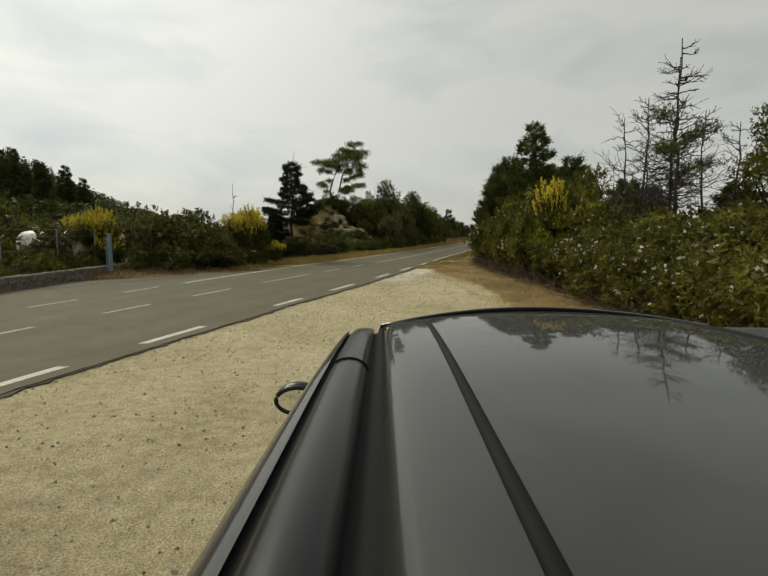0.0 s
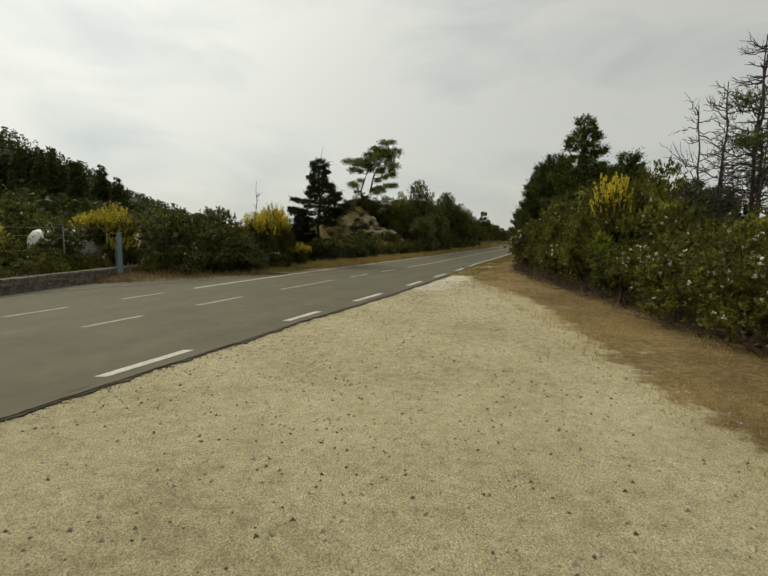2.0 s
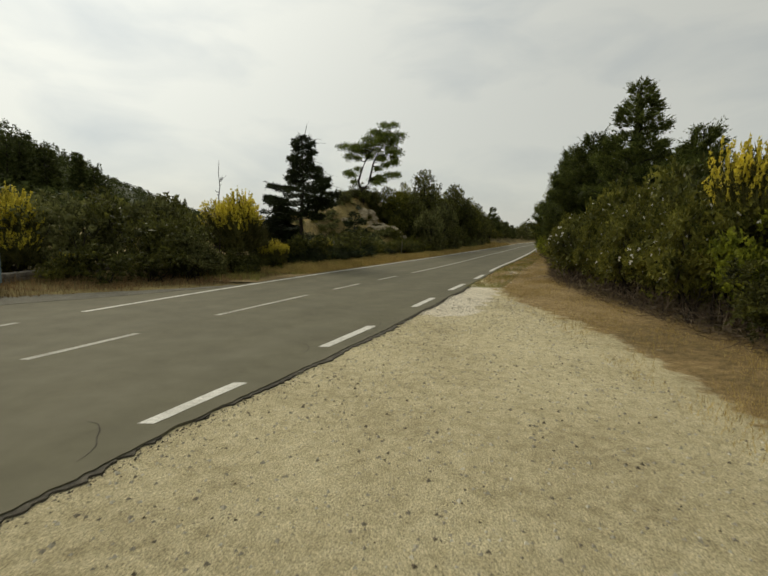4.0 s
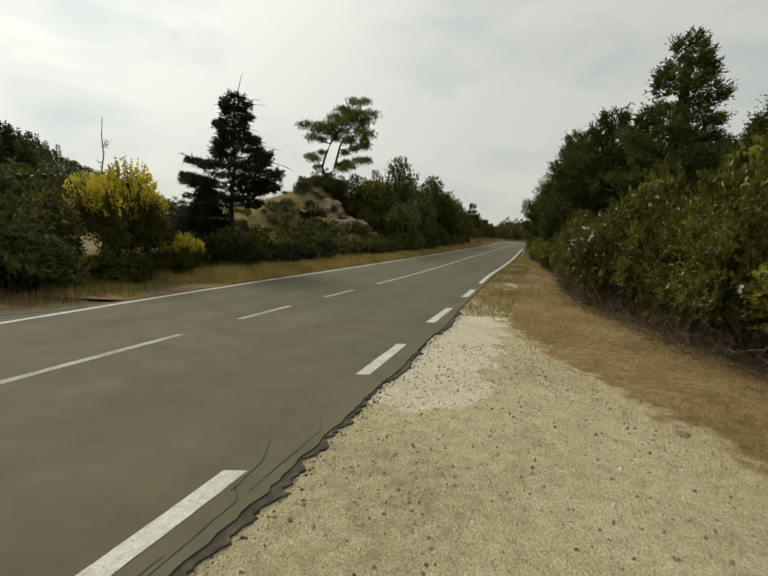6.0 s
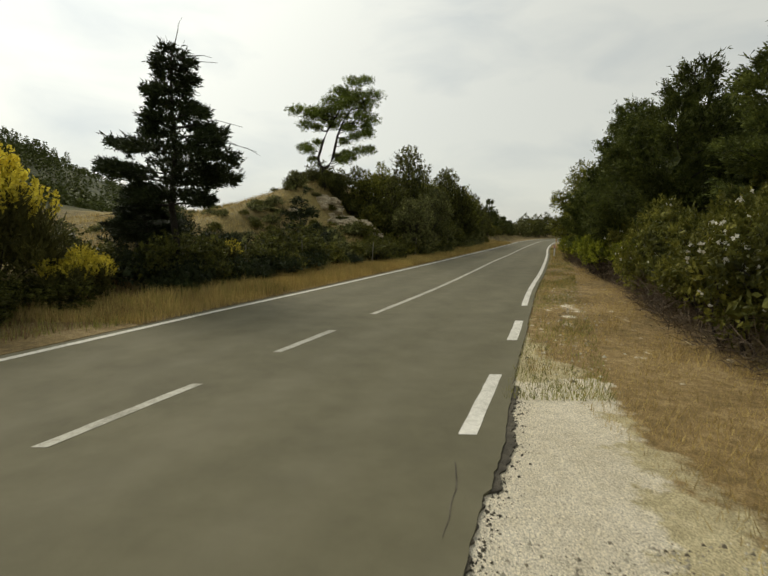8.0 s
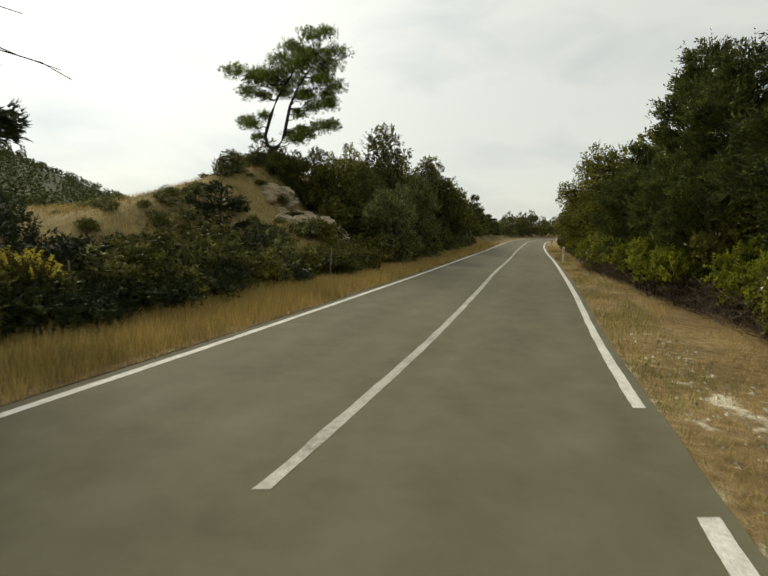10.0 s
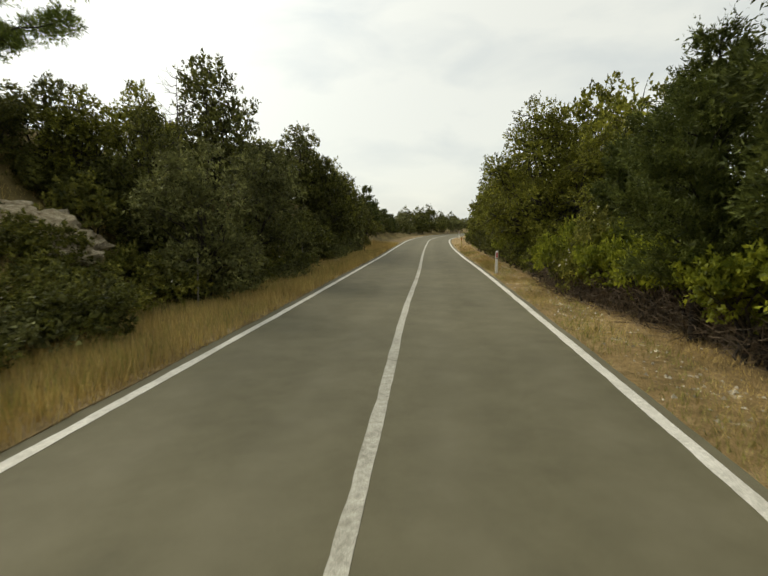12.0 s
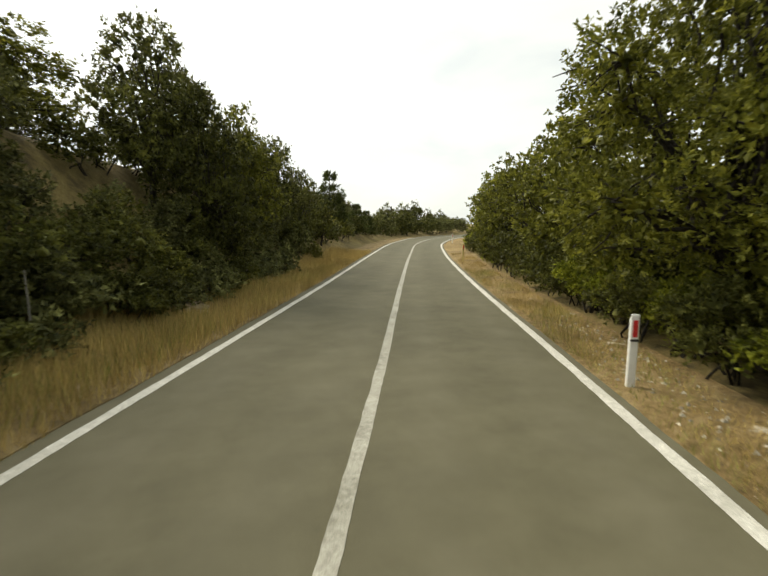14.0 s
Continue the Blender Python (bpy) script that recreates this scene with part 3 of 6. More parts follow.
def bent(a, b, sag=0.0, wave=0.05, n=6):
    """A slightly crooked line from a to b."""
    a, b = np.array(a, float), np.array(b, float)
    t = np.linspace(0, 1, n)[:, None]
    p = a + (b - a) * t
    L = np.linalg.norm(b - a)
    p = p + RNG.normal(size=(n, 3)) * wave * L * np.sin(np.pi * t) * 0.6
    p[:, 2] += sag * L * np.sin(np.pi * t[:, 0])
    return p


def lobes_surface(lobes, n, inner=0.0):
    """Places on (or, with inner, inside) a heap of lobes, and the outward way there."""
    c, r = lobes[:, :3], lobes[:, 3:]
    w = np.prod(r, 1) ** (2 / 3)
    m = n * 2 if inner else n * 5
    pick = RNG.choice(len(lobes), m, p=w / w.sum())
    d = rand_dirs(m)
    depth = RNG.uniform(0.55, 1.0, m) ** 0.8 if inner == 0 else RNG.uniform(0.1, inner, m)
    p = c[pick] + d * r[pick] * depth[:, None]
    if inner == 0:
        inside = np.zeros(m, bool)
        for cc, rr in zip(c, r):
            q = (((p - cc) / rr) ** 2).sum(1)
            inside |= q < 0.28
        keep = (~inside) & (p[:, 2] > 0.03) & (RNG.uniform(0, 1, m) < 0.6 + 0.4 * d[:, 2])
    else:
        keep = p[:, 2] > 0.05
    p, d = p[keep][:n], d[keep][:n]
    return p, d


def heap(width, height, count, flat=0.8, low=0.25):
    """Lobes for a crown of that width and height, standing on z = 0."""
    out = []
    for i in range(count):
        a, q = RNG.uniform(0, 2 * np.pi), np.sqrt(RNG.uniform(0, 1))
        rr = width * RNG.uniform(0.1, 0.2)
        x, y = np.cos(a) * q * (width / 2 - rr), np.sin(a) * q * (width / 2 - rr)
        top = height * (1 - 0.36 * q**2) * RNG.uniform(0.86, 1.0)
        z = (low + (1 - low) * RNG.uniform(0, 1) ** 0.6) * (top - rr * flat)
        out.append((x, y, max(z, rr * 0.45), rr, rr, rr * flat))
    return np.array(out)


def ico(level):
    bm = bmesh.new()
    bmesh.ops.create_icosphere(bm, subdivisions=level, radius=1.0)
    v, f = np.array([q.co[:] for q in bm.verts]), np.array([[q.index for q in p.verts] for p in bm.faces])
    bm.free()
    return v, f


ICO = {1: ico(1), 2: ico(2)}


def thick_of(lobes, share=0.74, level=2):
    """The dense shaded leafage inside each lobe."""
    v, f = ICO[level]
    out = [(c[:3] + v * c[3:] * share * RNG.uniform(0.55, 1.3, (len(v), 1)), f) for c in lobes]
    v, f = join(*out)
    v[:, 2] = np.maximum(v[:, 2], 0.03)
    return v, f


def empty(name):
    ob = new(name)
    ob.empty_display_size = 0.2
    return ob


def shrub(name, label, mat, width=2.4, height=2.0, lobes=13, shoots=520, leaves=11, leaf=(0.085, 0.042), shoot=0.17,
          stems=7, flowers=None, bloom=0, petal=0.03, dense=700, upright=0.35, category="shrub", skirt=0.0, slim=False):
    """A leafy shrub: crooked stems, a heap of shoots, and flowers where it has any."""
    ob = empty(name)
    heap_ = heap(width, height, int(lobes * 1.6))
    heap_ = heap_[heap_[:, 2] > skirt]
    p, d = lobes_surface(heap_, shoots)
    way = unit(d + np.array([0, 0, upright]) + 0.35 * rand_dirs(len(d)))
    outer = sprigs(p - way * shoot * 0.4, way, shoot * np.where(RNG.uniform(0, 1, len(p)) < 0.07, 1.6, 1.0) * RNG.uniform(0.5, 1.4, len(p)), leaves, *leaf, slim=slim)
    q, e = lobes_surface(heap_, dense, 0.8)
    inner = leaf_cards(q, e + 0.8 * rand_dirs(len(q)), 0.12, 0.065, slim=slim)
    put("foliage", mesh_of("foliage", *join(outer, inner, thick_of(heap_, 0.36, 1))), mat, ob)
    tubes = []
    for i in range(stems):
        a = RNG.uniform(0, 2 * np.pi)
        c = heap_[i % len(heap_)]
        foot = (0.12 * width * np.cos(a), 0.12 * width * np.sin(a), -0.1)
        tubes.append(tube(bent(foot, c[:3], 0.06, 0.10), np.linspace(0.022, 0.007, 6) * (0.6 + height / 3), 5))
        for _ in range(3):
            tip = c[:3] + rand_dirs(1)[0] * c[3:] * 1.0
            tubes.append(tube(bent(c[:3] * 0.75, tip, 0.0, 0.1, 4), np.linspace(0.010, 0.003, 4), 4))
    put("woody_base", mesh_of("woody_base", *join(*tubes), True), BARK, ob, "crooked dark stems")
    if bloom:
        pf, df = lobes_surface(heap_, bloom)
        up = df[:, 2] > -0.1
        pf, df = pf[up] + df[up] * 0.08, df[up]
        k = 5
        around = unit(df[:, None] * 0.5 + unit(RNG.normal(size=(len(pf), k, 3))))
        pet = leaf_cards(np.repeat(pf, k, 0), around.reshape(-1, 3), petal, petal * 0.9)
        tagged(put("blossom", mesh_of("blossom", *pet), flowers, ob, "small open white flowers"), kind="stuff")
    return tagged(ob, label, category)


def broom(name, label, width=2.2, height=2.2, flower_share=0.5, bloom=1.0):
    """A broom: a fan of thin upright twigs, yellow with flowers towards the top."""
    ob = empty(name)
    hp = heap(width, height, 16, 0.9, 0.4)
    p, d = lobes_surface(hp, 1150)
    way = unit(d * 0.7 + np.array([0, 0, 0.9]) + 0.25 * rand_dirs(len(d)))
    twigs = sprigs(p - way * 0.25, way, 0.5, 7, 0.19, 0.024, 0.35, True)
    q, e = lobes_surface(hp, 700, 0.75)
    inner = leaf_cards(q, e + np.array([0, 0, 0.8]), 0.3, 0.09, slim=True)
    tagged(put("greenery", mesh_of("greenery", *join(twigs, inner, thick_of(hp, 0.45, 1))), BROOM_G, ob, "thin green twigs"), kind="stuff")
    high = (p[:, 2] > height * (1 - flower_share) * RNG.uniform(0.75, 1.3, len(p))) & (RNG.uniform(0, 1, len(p)) < bloom)
    pf, wf = p[high], way[high]
    fl = sprigs(pf + wf * 0.1, wf, 0.4, 22, 0.07, 0.058, 0.9, True)
    tagged(put("blossom", mesh_of("blossom", *fl), BROOM_Y, ob, "dense yellow flowers"), kind="stuff")
    tubes = [tube(bent((0.1 * np.cos(a), 0.1 * np.sin(a), -0.1), c[:3], 0.04, 0.08), np.linspace(0.02, 0.006, 6), 5)
             for a, c in zip(RNG.uniform(0, 6.3, 9), hp)]
    put("woody_base", mesh_of("woody_base", *join(*tubes), True), BARK, ob, "brown woody stems")
    return tagged(ob, label, "shrub")


def oak(name, label, mat, width=4.5, height=6.0, bare=1.0, shoots=900, leaf=(0.12, 0.07), lobes=20, dense=900, leaves=11, twiggy=0, slim=False):
    """A broad-leaved tree: trunk, limbs, and a ragged crown of leafy shoots with gaps."""
    ob = empty(name)
    hp = heap(width, height - bare, int(lobes * 1.35), 0.75, 0.1)
    hp[:, 2] += bare
    p, d = lobes_surface(hp, shoots)
    way = unit(d + np.array([0, 0, 0.3]) + 0.4 * rand_dirs(len(d)))
    outer = sprigs(p - way * 0.08, way, 0.22 * np.where(RNG.uniform(0, 1, len(p)) < 0.06, 1.5, 1.0) * RNG.uniform(0.5, 1.4, len(p)), leaves, *leaf, slim=slim)
    q, e = lobes_surface(hp, dense, 0.85)
    inner = leaf_cards(q, e + rand_dirs(len(q)), 0.13, 0.07, slim=slim)
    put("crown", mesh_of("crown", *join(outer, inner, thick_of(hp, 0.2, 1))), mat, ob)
    fork = np.array([0.15, 0.1, bare + 0.18 * height])
    tubes = [tube(bent((0, 0, -0.2), fork, 0, 0.05), np.linspace(0.03, 0.022, 6) * height * 0.7, 8)]
    for c in hp:
        start = fork * RNG.uniform(0.55, 1.0)
        tubes.append(tube(bent(start, c[:3], 0.05, 0.09), np.linspace(0.011, 0.003, 6) * height * 0.8, 5))
        for _ in range(2 + twiggy):
            tubes.append(tube(bent(c[:3], c[:3] + rand_dirs(1)[0] * c[3:] * (1.0 + 0.12 * twiggy), 0, 0.08, 4), np.linspace(0.003, 0.001, 4) * height, 4))
    put("trunk", mesh_of("trunk", *join(*tubes), True), BARK, ob, "dark trunk and forked limbs")
    ob["full_height"] = height
    return tagged(ob, label, "tree")


def conifer(name, label, mat, height=7.0, spread=2.0, bare=0.9, tiers=18, lean=0.03, ragged=0.25, stubs=0, round_top=0.5, boughs=5, spray=(6, 0.17, 0.038), full=1.0, flat=0.25):
    """A dark conifer: a straight stem, tiers of level boughs, flat sprays along each, some bare dead tips."""
    ob = empty(name)
    tubes = [tube(bent((0, 0, -0.3), (lean * height, 0, height), 0, 0.012, 9), np.linspace(0.022, 0.003, 9) * height, 8)]
    feet, ways, sizes = [], [], []
    for i in range(tiers):
        f = (i + RNG.uniform(0.1, 0.9)) / tiers
        z = bare + (height - bare) * f
        reach = spread * (1 - f) ** round_top * RNG.uniform(1 - ragged, 1 + ragged) * (0.75 + 0.25 * min(1, f * 5)) + 0.12
        turn = RNG.uniform(0, 6.3)
        for k in range(boughs if f < 0.75 else boughs - 1):
            a = turn + k * 2 * np.pi / boughs + RNG.uniform(-0.4, 0.4)
            rk = reach * RNG.uniform(0.55, 1.1)
            zk = z + (height - bare) / tiers * RNG.uniform(-1.0, 1.0) * min(1.0, 4 * flat)
            tip = np.array([lean * z + np.cos(a) * rk, np.sin(a) * rk, zk + rk * RNG.uniform(-0.12, 0.28)])
            line = bent((lean * z, 0, min(zk, height - 0.05)), tip, RNG.uniform(-0.1, 0.03), 0.05)
            tubes.append(tube(line, np.linspace(0.006, 0.0015, 6) * height * 0.7, 4))
            along = RNG.uniform(0.2, 1.0, int((9 + 17 * rk) * full))
            pts = np.stack([np.interp(along, np.linspace(0, 1, 6), line[:, c]) for c in range(3)], 1)
            out = unit(tip - line[0])
            side = np.array([-out[1], out[0], 0])
            lat = RNG.uniform(-1, 1, len(along))
            way = unit(out + side * lat[:, None] * 1.1 + np.array([0, 0, 1]) * RNG.uniform(-0.4 * flat, 1.6 * flat, len(along))[:, None])
            feet.append(pts + RNG.normal(size=pts.shape) * (0.05, 0.05, 0.12 * flat))
            ways.append(way)
            sizes.append(0.2 + 0.22 * (1.1 - along) * rk)
    p, d, s = np.concatenate(feet), np.concatenate(ways), np.concatenate(sizes)
    sprays = sprigs(p, d, s, *spray, 0.38, True)
    put("crown", mesh_of("crown", *sprays), mat, ob)
    for i in range(stubs):
        z = height * RNG.uniform(0.6, 1.0)
        a = RNG.uniform(-0.7, 0.7)
        tip = np.array([lean * z + np.cos(a) * spread * 0.75, np.sin(a) * spread * 0.5, z + 0.5])
        tubes.append(tube(bent((lean * z, 0, z), tip, 0.12, 0.04), np.linspace(0.0035, 0.0008, 6) * height * 0.6, 4))
    if stubs:
        tubes.append(tube(bent((lean * height, 0, height - 0.1), (lean * height + 0.28, 0, height + 0.75), 0.0, 0.06), np.linspace(0.014, 0.005, 6), 4))
    put("trunk", mesh_of("trunk", *join(*tubes), True), BARK, ob, "dark straight trunk with bare boughs")
    return tagged(ob, label, "tree")


def plated_tree(name, label, mat, height, profile, plates=44, lean=0.02, rise=0.15, thick=0.14, spray=(7, 0.16, 0.042), full=1.0, stubs=0, core=0.0, tip=0.0):
    """A dark conifer whose boughs each carry a flat plate of foliage; profile: (share of the height, reach)."""
    ob = empty(name)
    fs, rs = np.array(profile).T
    stem = bent((0, 0, -0.3), (lean * height, 0, height), 0, 0.012, 9)
    tubes = [tube(stem, np.linspace(0.02, 0.003, 9) * height, 8)]
    feet, ways, sizes = [], [], []
    for i in range(plates):
        f = fs[0] + (0.985 - fs[0]) * (i + RNG.uniform(0.1, 0.9)) / plates
        reach, z, a = np.interp(f, fs, rs), f * height, i * 2.4 + RNG.uniform(-0.5, 0.5)
        rk = reach * RNG.choice((0.55, 0.75, 0.95, 1.1)) * RNG.uniform(0.9, 1.08)
        out, side = np.array([np.cos(a), np.sin(a), 0]), np.array([-np.sin(a), np.cos(a), 0])
        root = np.array([np.interp(z, stem[:, 2], stem[:, k]) for k in range(2)] + [z - 0.1 * rk])
        end = root + out * rk + (0, 0, rk * rise * RNG.uniform(0.3, 1.5))
        line = bent(root, end, RNG.uniform(-0.08, 0.03), 0.04)
        tubes.append(tube(line, np.linspace(0.0045, 0.001, 6) * height, 4))
        m = int((24 + 120 * rk) * full)
        t = RNG.uniform(0.25, 1.0, m) ** 0.75
        half = (0.1 + 0.4 * rk) * np.sin(np.pi * np.clip(0.08 + 0.84 * t, 0, 1))
        lat = RNG.uniform(-1, 1, m)
        p = np.stack([np.interp(t, np.linspace(0, 1, 6), line[:, k]) for k in range(3)], 1)
        p = p + side * (lat * half)[:, None] + np.array([0, 0, 1]) * (RNG.normal(size=m) * thick * 0.5)[:, None]
        feet.append(p)
        ways.append(unit(out + side * lat[:, None] * 0.9 + np.array([0, 0, 1]) * RNG.uniform(-0.15, 0.5 + 2.0 * rise, m)[:, None]))
        sizes.append(RNG.uniform(0.12, 0.24, m) + 0.9 * rise * RNG.uniform(0, 1, m) ** 4)
    leafage = [sprigs(np.concatenate(feet), np.concatenate(ways), np.concatenate(sizes), *spray, 0.42, True)]
    if core:
        lobes = [(lean * f * height, 0, f * height, *[np.interp(f, fs, rs) * core * RNG.uniform(0.8, 1.2)] * 2, height / 12) for f in np.linspace(fs[0] + 0.08, 0.85, 9)]
        leafage.append(thick_of(np.array(lobes), 0.9, 2))
    put("crown", mesh_of("crown", *join(*leafage)), mat, ob)
    for i in range(stubs):                              # dead bare boughs beyond the foliage
        z, a = height * RNG.uniform(0.55, 0.97), RNG.uniform(-0.9, 0.6)
        r = np.interp(z / height, fs, rs) + RNG.uniform(0.45, 0.8)
        tubes.append(tube(bent((lean * z, 0, z), (lean * z + np.cos(a) * r, np.sin(a) * r, z + RNG.uniform(0.05, 0.35)), 0.1, 0.05), np.linspace(0.016, 0.005, 6), 4))
    if tip:
        tubes.append(tube(bent((lean * height, 0, height - 0.15), (lean * height + 0.4 * tip, 0, height + tip), 0.0, 0.05), np.linspace(0.016, 0.006, 6), 4))
    put("trunk", mesh_of("trunk", *join(*tubes), True), BARK, ob, "dark straight trunk with bare boughs")
    return tagged(ob, label, "tree")


def dead_tree(name, label, height=8.0, boughs=34, lean=0.02, reach=1.5, tuft=0):
    """A bare dead conifer: pole, brittle side boughs and twigs."""
    ob = empty(name)
    line = bent((0, 0, -0.3), (lean * height, 0.1, height), 0, 0.012, 10)
    tubes = [tube(line, np.linspace(0.0105, 0.002, 10) * height, 7)]
    tips = []
    for i in range(boughs):
        f = RNG.uniform(0.16, 0.97)
        z = f * height
        root = np.array([np.interp(z, line[:, 2], line[:, 0]), np.interp(z, line[:, 2], line[:, 1]), z])
        a = RNG.uniform(0, 6.3)
        r = reach * (1.12 - f) ** 0.7 * RNG.uniform(0.35, 1.15)
        tip = root + np.array([np.cos(a) * r, np.sin(a) * r, r * RNG.uniform(-0.05, 0.75)])
        bough = bent(root, tip, RNG.uniform(-0.14, 0.1), 0.08)
        tubes.append(tube(bough, np.linspace(0.0045, 0.0017, 6) * height * 0.7, 4))
        for _ in range(6):
            s = bough[RNG.integers(2, 6)]
            e = s + (rand_dirs(1)[0] * 0.5 + unit(tip - root) * 0.5 + (0, 0, 0.15)) * r * 0.75
            tubes.append(tube(bent(s, e, 0, 0.08, 4), np.linspace(0.0021, 0.0012, 4) * height * 0.7, 3))
        tips.append(tip)
    put("trunk", mesh_of("trunk", *join(*tubes), True), DEADWOOD, ob)
    if tuft:
        t = np.array([x for x in tips if 0.45 * height < x[2] < 0.68 * height])[:tuft]
        p = np.repeat(t, 150, 0) + RNG.normal(size=(150 * len(t), 3)) * (0.36, 0.36, 0.15)
        tagged(put("greenery", mesh_of("greenery", *sprigs(p, unit(rand_dirs(len(p)) + (0, 0, 0.4)), 0.18, 7, 0.12, 0.03)), NEEDLE_R, ob, "a few last green tufts"), kind="stuff")
    return tagged(ob, label, "dead tree")


def stone_pine(name, label):
    """The crooked pine on the knoll: a stem that forks low into two bowed limbs, with flat clouds of needles."""
    ob = empty(name)
    left = np.array([(0.05, 0, -2.2), (0.02, 0, 0.12), (-0.27, 0, 0.32), (-0.4, 0.1, 0.85), (-0.05, 0.1, 2.1), (0.3, 0, 2.95), (0.7, 0, 3.6), (1.1, 0, 4.3), (1.35, 0, 4.9)])
    right = np.array([(0.02, 0, 0.12), (0.36, -0.1, 0.24), (0.66, -0.15, 0.75), (0.88, -0.2, 1.8), (1.0, -0.1, 2.5), (1.3, 0, 3.3), (1.65, 0.1, 4.0), (2.1, 0.1, 4.7), (2.3, 0, 5.3)])
    tubes = [tube(left, (0.17, 0.14, 0.1, 0.09, 0.08, 0.075, 0.06, 0.045, 0.025), 8), tube(right, (0.12, 0.1, 0.09, 0.085, 0.075, 0.065, 0.055, 0.04, 0.025), 8)]
    pads = [(-1.7, 4.05, 0.8), (-0.9, 4.1, 0.85), (-0.3, 4.2, 0.85), (0.5, 4.75, 0.85), (1.2, 5.6, 0.75), (2.1, 6.1, 0.85), (2.9, 6.05, 0.6), (3.6, 5.25, 0.75), (2.9, 4.9, 0.9), (2.0, 5.1, 0.95),
            (1.1, 4.9, 0.9), (3.4, 3.9, 0.75), (2.6, 3.7, 0.7), (1.2, 3.9, 0.7), (0.2, 3.75, 0.75), (-1.4, 3.2, 0.65), (-0.5, 3.1, 0.5), (2.8, 2.55, 0.7), (3.2, 2.8, 0.5), (1.8, 2.8, 0.5),
            (-1.5, 1.6, 0.55), (-0.95, 1.35, 0.6), (-0.5, 1.95, 0.45), (3.4, 1.45, 0.55), (2.6, 1.5, 0.65), (1.6, 1.2, 0.6), (0.9, 0.95, 0.5), (2.1, 0.9, 0.6), (1.5, 2.1, 0.5), (2.2, 2.2, 0.55), (-0.9, 0.75, 0.45), (1.4, 0.55, 0.5),
            (0.6, 3.35, 0.6), (1.9, 3.4, 0.65), (1.5, 4.5, 0.85), (0.4, 4.35, 0.7), (2.5, 4.4, 0.75), (1.6, 5.5, 0.7), (-0.7, 3.7, 0.7), (2.5, 5.5, 0.8), (3.0, 3.3, 0.5)]
    feet, ways = [], []
    for i, (x, z, r) in enumerate(pads):
        y = RNG.uniform(-0.9, 0.9)
        x, z, r = x + RNG.uniform(-0.12, 0.12), z + RNG.uniform(-0.12, 0.12), r * RNG.uniform(0.85, 1.1)
        c = np.array([x, y, z])
        src = left if abs(x - np.interp(z * 0.8, left[:, 2], left[:, 0])) < abs(x - np.interp(z * 0.8, right[:, 2], right[:, 0])) else right
        root = np.array([np.interp(z - 0.35, src[:, 2], src[:, k]) for k in range(3)])
        root[2] = min(z - 0.35, src[-1, 2])
        tubes.append(tube(bent(root, c, -0.06, 0.08), np.linspace(0.035, 0.01, 6), 5))
        m = int(260 * r)
        q = rand_dirs(m) * RNG.uniform(0.35, 1.0, (m, 1)) * (r * 0.85, r * 0.85, r * 0.5) * (1 + 0.35 * np.sin(7 * RNG.uniform(0, 6.3, (m, 1))))
        feet.append(c + q)
        ways.append(unit(q * (1, 1, 1.3) + np.array([0, 0, 0.3]) + 0.3 * rand_dirs(m)))
        for _ in range(3):
            e = c + rand_dirs(1)[0] * (r * 0.6, r * 0.6, r * 0.2)
            tubes.append(tube(bent(c, e, 0, 0.06, 4), np.linspace(0.012, 0.004, 4), 4))
    p, d = np.concatenate(feet), np.concatenate(ways)
    put("crown", mesh_of("crown", *sprigs(p, d, 0.16, 12, 0.17, 0.026, 0.75, True)), PINE_N, ob)
    put("trunk", mesh_of("trunk", *join(*tubes), True), BARK, ob, "dark stem forking low into two bowed limbs")
    return tagged(ob, label, "pine tree")


def stand(ob, x, y, turn=0.0, size=1.0, tall=1.0, sink=0.05):
    """Set a first-built plant in its place on the ground."""
    z = float(ground_z(x, y)) - sink
    ob.matrix_basis = pose(x, y, z, 0, 0, turn) @ Matrix.Diagonal((size, size, size * tall, 1))
    return ob


def stand_top(kinds, rows, group):
    """Trees whose tops reach a given level: rows of (kind, x, y, turn, size, level)."""
    used = set()
    for k, x, y, turn, size, level in rows:
        tall = (level - float(ground_z(x, y))) / (kinds[k]["full_height"] * size)
        wider = max(1.0, tall / 1.05) ** 0.6
        size, tall = size * wider, tall / wider
        ob = again(kinds[k], x, y, turn, size, tall) if k in used else stand(kinds[k], x, y, turn, size, tall)
        used.add(k)
        ob["group"] = group


def again(ob, x, y, turn=0.0, size=1.0, tall=1.0, sink=0.05, label=""):
    """Another plant of the same kind elsewhere."""
    z = float(ground_z(x, y)) - sink
    c = copy_thing(ob, pose(x, y, z, 0, 0, turn))
    c.scale = (size, size, size * tall)
    if label:
        c["label"] = label
    return c


def spread(kinds, places, group=""):
    """Sets kinds at rows of (kind, x, y, turn, size, tall); the first of each kind is the built one itself."""
    used = set()
    for k, x, y, turn, size, tall in places:
        if k in used:
            ob = again(kinds[k], x, y, turn, size, tall)
        else:
            ob = stand(kinds[k], x, y, turn, size, tall)
            used.add(k)
        if group:
            ob["group"] = group


